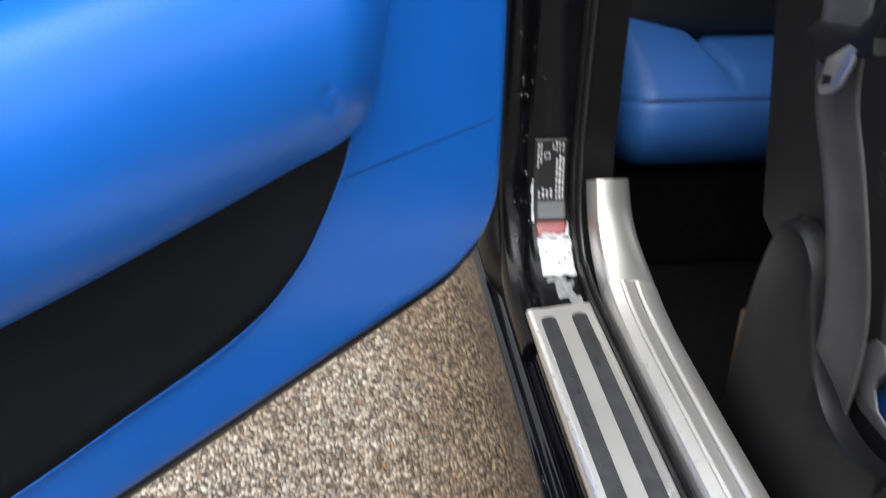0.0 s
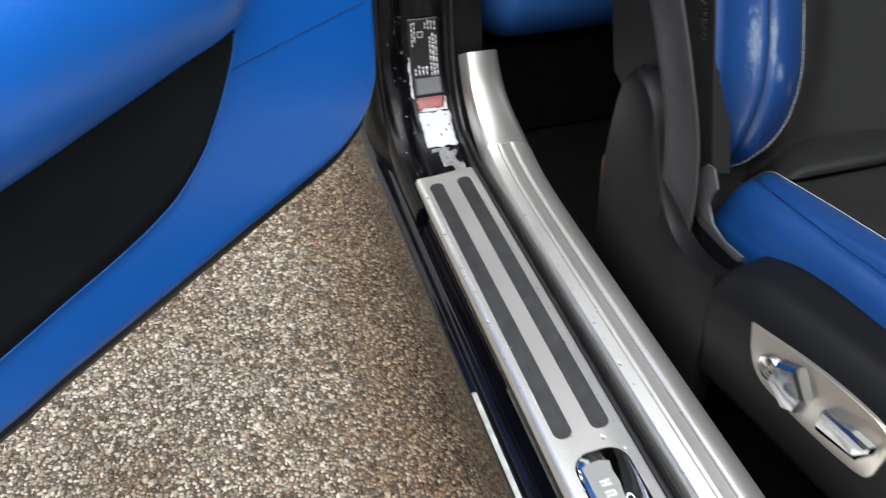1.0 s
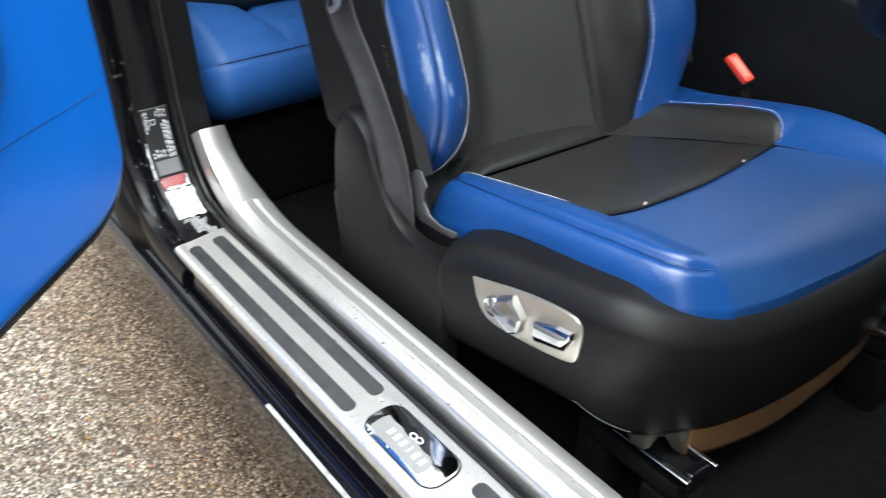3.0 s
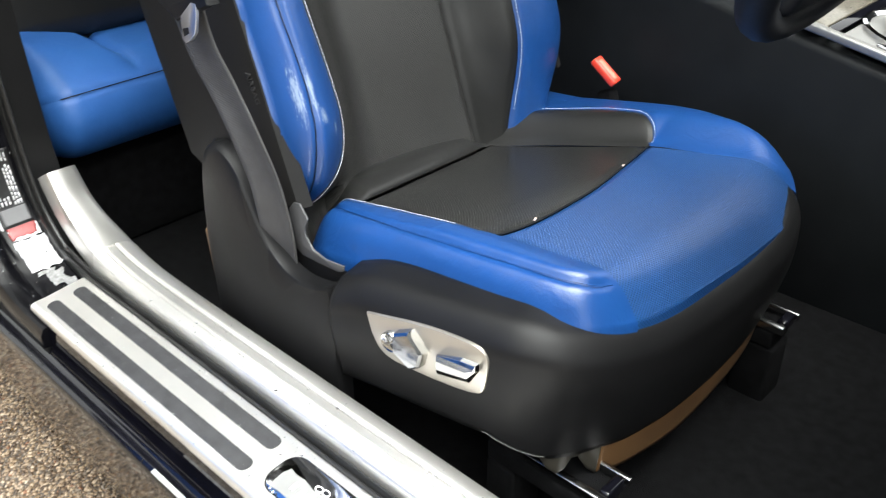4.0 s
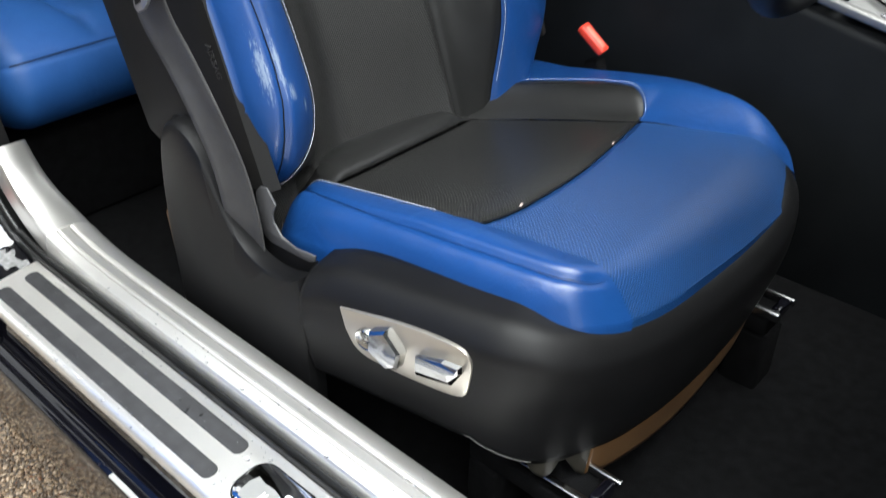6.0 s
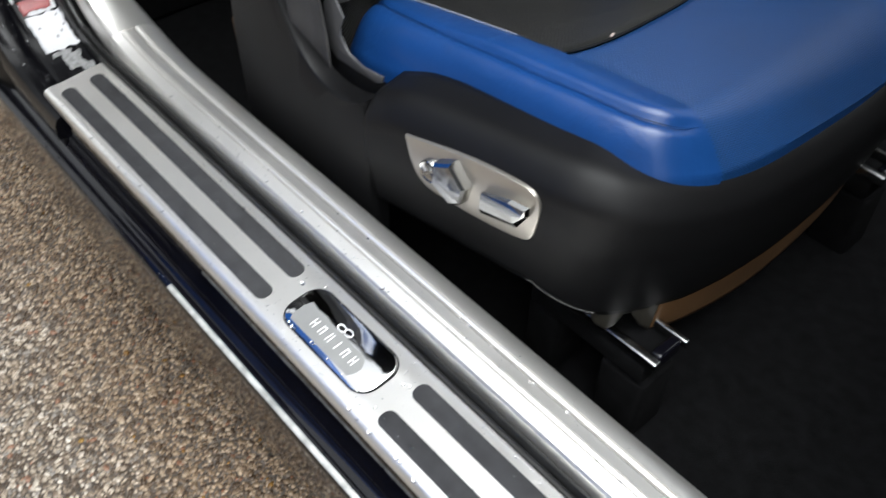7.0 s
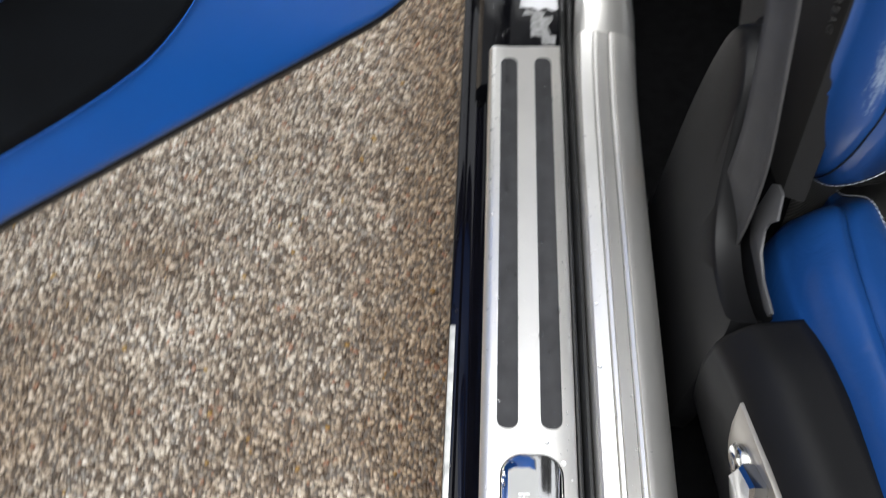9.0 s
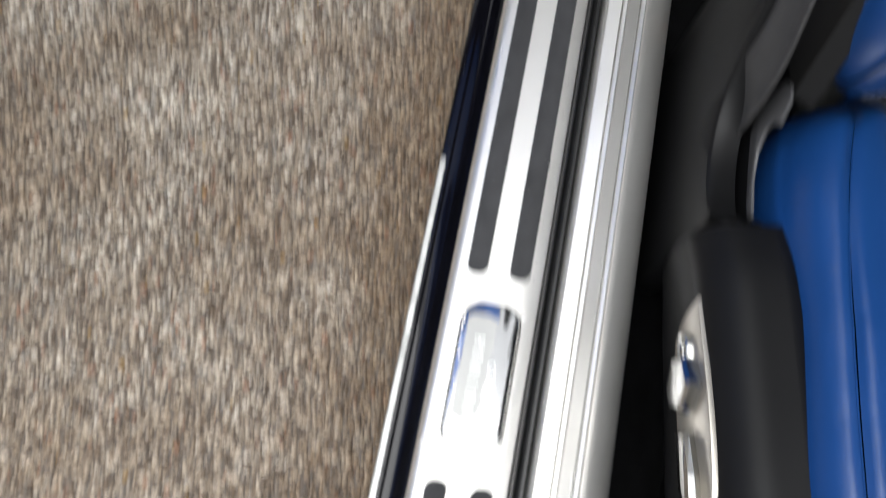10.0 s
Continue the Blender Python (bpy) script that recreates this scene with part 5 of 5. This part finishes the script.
# steering wheel
wheel_leather = material("dark wheel leather", (0.007, 0.009, 0.014), 0.5, spread=0.15, scale=12, bump=0.3, fine=900, dist=0.0004, spec=0.3)
wheel = thing("steering_wheel", "dark leather steering wheel with satin spokes", "steering wheel")
wc, wn_ = Vector((0.75, 0.47, 0.895)), Vector((-0.86, 0, 0.5)).normalized()
wa, wb = Vector((0, 1, 0)), wn_.cross(Vector((0, 1, 0)))
tube("wheel_rim", [wc + 0.185 * (math.cos(a) * wa + math.sin(a) * wb) for a in np.linspace(0, 2 * math.pi, 49)], 0.017, wheel_leather, wheel, "dark leather rim", sides=14)
block("hub", (0.07, 0.19, 0.16), wheel_leather, wheel, "", at=tuple(wc), turn=(0, -30, 0), bevel=0.03)
block("spoke", (0.02, 0.14, 0.03), satin, wheel, "satin spoke", at=tuple(wc + 0.1 * wa), turn=(0, -30, 0), bevel=0.006)
block("spoke", (0.02, 0.14, 0.03), satin, wheel, "satin spoke", at=tuple(wc - 0.1 * wa), turn=(0, -30, 0), bevel=0.006)
block("lower_spoke", (0.028, 0.15, 0.115), wheel_leather, wheel, "dark lower spoke", at=tuple(wc - 0.105 * Vector((0.5, 0, 0.866))), turn=(0, 30, 0), bevel=0.012)
stalk_pts = [Vector((0.688, 0.60, 0.744)).lerp(Vector((0.86, 0.56, 0.80)), k / 8) for k in range(9)]
sweep("column_stalk", [[p + r * Vector((0.0, math.cos(a), math.sin(a))) for a in np.linspace(0, 2 * math.pi, 14, endpoint=False)] for p, r in zip(stalk_pts, (0.005, 0.009, 0.011, 0.0115, 0.0115, 0.011, 0.010, 0.009, 0.008))], grey_plastic, wheel, "grey plastic column stalk")
block("column", (0.3, 0.07, 0.07), dark_trim, wheel, "", at=(0.9, 0.47, 0.80), turn=(0, 30, 0), bevel=0.01)

# labels on the door jamb
RA = np.array(RISE)
RL = np.r_[0, np.cumsum(np.linalg.norm(np.diff(RA, axis=0), axis=1))]


def jamb(s, y, off):
    """A place on the jamb: s metres along its rise, y across, off its surface."""
    p = np.array([np.interp(s, RL, RA[:, k]) for k in range(2)])
    d = np.array([np.interp(s + 0.002, RL, RA[:, k]) - np.interp(s - 0.002, RL, RA[:, k]) for k in range(2)])
    d /= np.linalg.norm(d)
    return (p[0] + d[1] * off, y, p[1] - d[0] * off)


def s_at(z):
    return float(np.interp(z, RA[:, 1], RL))


def decal(name, s0, s1, y0, y1, off, mat, parent, label="", rag=0.0, seed=1.0, n=26):
    """A thin sticker on the jamb; rag tears its edges."""
    def edge(s, side):
        return rag * (noise.noise((s * 90, side * 7.3, seed)) + 0.5 * noise.noise((s * 240, side * 3.1, seed + 4)))

    ss_, k = np.linspace(s0, s1, n), 10
    rows = []
    for i, s in enumerate(ss_):
        row = []
        for j in range(k + 1):
            t = j / k
            y = y0 + edge(s, 0) + (y1 + edge(s, 1) - y0 - edge(s, 0)) * t
            e = (rag * 1.5 * noise.noise((y * 120, seed, 2.0))) if i in (0, n - 1) else 0
            row.append(jamb(s + e, y, off))
        rows.append(row)
    verts = [p for r in rows for p in r]
    faces = [(i * (k + 1) + j, (i + 1) * (k + 1) + j, (i + 1) * (k + 1) + j + 1, i * (k + 1) + j + 1) for i in range(n - 1) for j in range(k)]
    return thick(link(name, verts, faces, mat, parent, label), 0.0004, 0)


grey_smear = material("grey smear", (0.22, 0.22, 0.22), 0.4, spread=0.4, scale=200)
sticker = thing("jamb_sticker", "torn white and black sticker on the door jamb", "sticker")
decal("white_backing", s_at(0.3560), s_at(0.384), 0.010, 0.051, 0.0017, white_label, sticker, "torn white sticker backing", 0.0022, 1.0, 40)
decal("white_flap", s_at(0.385), s_at(0.3985), 0.011, 0.050, 0.0017, white_label, sticker, "upper torn white sticker piece", 0.0014, 8.0, 30)
decal("white_scrap", s_at(0.3465), s_at(0.3530), 0.022, 0.043, 0.0017, grey_smear, sticker, "dirty grey sticker scrap", 0.004, 3.0, 30)
decal("grey_scrap", s_at(0.3452), s_at(0.3472), 0.034, 0.050, 0.0017, grey_smear, sticker, "grey torn scrap", 0.003, 9.0, 20)
decal("grey_scrap", s_at(0.3530), s_at(0.3550), 0.014, 0.036, 0.0017, grey_smear, sticker, "grey torn scrap", 0.004, 12.0, 20)
for y, z in ((0.018, 0.372), (0.044, 0.379), (0.040, 0.366), (0.032, 0.363), (0.021, 0.391), (0.046, 0.370)):
    decal("dirt_spot", s_at(z), s_at(z + 0.0016), y, y + 0.0016, 0.0022, dark_trim, sticker, "small dirt spot", 0.0003, y * 100, 5)
decal("white_strip", s_at(0.40), s_at(0.45), 0.0050, 0.0078, 0.0017, white_label, sticker, "thin torn white strip", 0.003, 5.0)
decal("red_patch", s_at(0.388), s_at(0.4035), 0.010, 0.046, 0.0024, red_label, sticker, "worn dark red patch", 0.003, 6.0)
lab = decal("data_label", s_at(0.400), s_at(0.499), 0.0075, 0.0485, 0.003, black_label, sticker, "black data label with unreadable white print")
rng = random.Random(5)
grey_label = material("grey label", (0.13, 0.13, 0.135), 0.5, spread=0.1)
decal("grey_field", s_at(0.403), s_at(0.422), 0.012, 0.0465, 0.0036, grey_label, lab, "grey field")
for y, z0, z1, w in ((0.0435, 0.424, 0.478, 0.002), (0.0395, 0.424, 0.478, 0.0026), (0.0355, 0.424, 0.474, 0.0018), (0.012, 0.463, 0.494, 0.0016), (0.0155, 0.468, 0.494, 0.0016), (0.030, 0.485, 0.496, 0.0014), (0.034, 0.483, 0.496, 0.0014), (0.038, 0.483, 0.496, 0.0014), (0.0425, 0.482, 0.496, 0.0014), (0.014, 0.426, 0.436, 0.0022), (0.019, 0.426, 0.440, 0.0022), (0.024, 0.426, 0.436, 0.0022), (0.029, 0.426, 0.438, 0.0022)):
    z = z0
    while z < z1 - 0.002:
        q = min(z1, z + rng.uniform(0.003, 0.008))
        decal("print_bar", s_at(z), s_at(q), y - w / 2, y + w / 2, 0.0037, white_label, lab, n=3)
        z = q + rng.uniform(0.0008, 0.0016)
for y0, y1, z0, z1 in ((0.0195, 0.0265, 0.474, 0.475), (0.0195, 0.0265, 0.481, 0.482), (0.0195, 0.0205, 0.474, 0.482), (0.0255, 0.0265, 0.474, 0.482)):
    decal("print_bar", s_at(z0), s_at(z1), y0, y1, 0.0037, white_label, lab, n=3)


# ---- rain drops ----
def drops():
    """Small beads of rain lying on the sill plates, strips and rocker."""
    rng = np.random.default_rng(11)
    bm = bmesh.new()
    bmesh.ops.create_icosphere(bm, subdivisions=2, radius=1)
    tv = np.array([v.co for v in bm.verts])
    tf = np.array([[v.index for v in f.verts] for f in bm.faces])
    bm.free()
    spots = []
    for _ in range(800):
        x, y = rng.uniform(0.0, 1.0), rng.uniform(-0.02, 0.05)
        spots.append((x, y, zplate(y) + (0.0011 if abs(y + 0.0015) < 0.0085 or abs(y - 0.0335) < 0.0085 else 0.0)))
    for _ in range(260):
        spots.append((rng.uniform(-0.01, 1.0), rng.uniform(0.067, 0.106), 0.3770))
    for _ in range(120):
        spots.append((rng.uniform(-0.4, 0.9), rng.uniform(-0.0475, -0.042), 0.3003))
    for _ in range(260):
        spots.append(jamb(rng.uniform(0.0, 0.42), rng.uniform(-0.02, 0.052), 0.0014))
    r = 0.0005 + 0.0015 * rng.random(len(spots)) ** 3
    sc = np.stack([r * rng.uniform(0.9, 1.5, len(r)), r, r * 0.55], 1)
    v = np.array(spots)[:, None] + tv[None] * sc[:, None]
    f = (tf[None] + (np.arange(len(r)) * len(tv))[:, None, None]).reshape(-1, 3)
    ob = link("rain_drops", v.reshape(-1, 3), f, water, None)
    tagged(ob, "small clear rain drops beaded on the sill", "rain drops", kind="stuff")


water = bpy.data.materials.new("water")
water.use_nodes = True
wb_ = water.node_tree.nodes["Principled BSDF"]
wb_.inputs["Base Color"].default_value = (1, 1, 1, 1)
wb_.inputs["Transmission Weight"].default_value, wb_.inputs["Roughness"].default_value, wb_.inputs["IOR"].default_value = 1.0, 0.0, 1.33
drops()
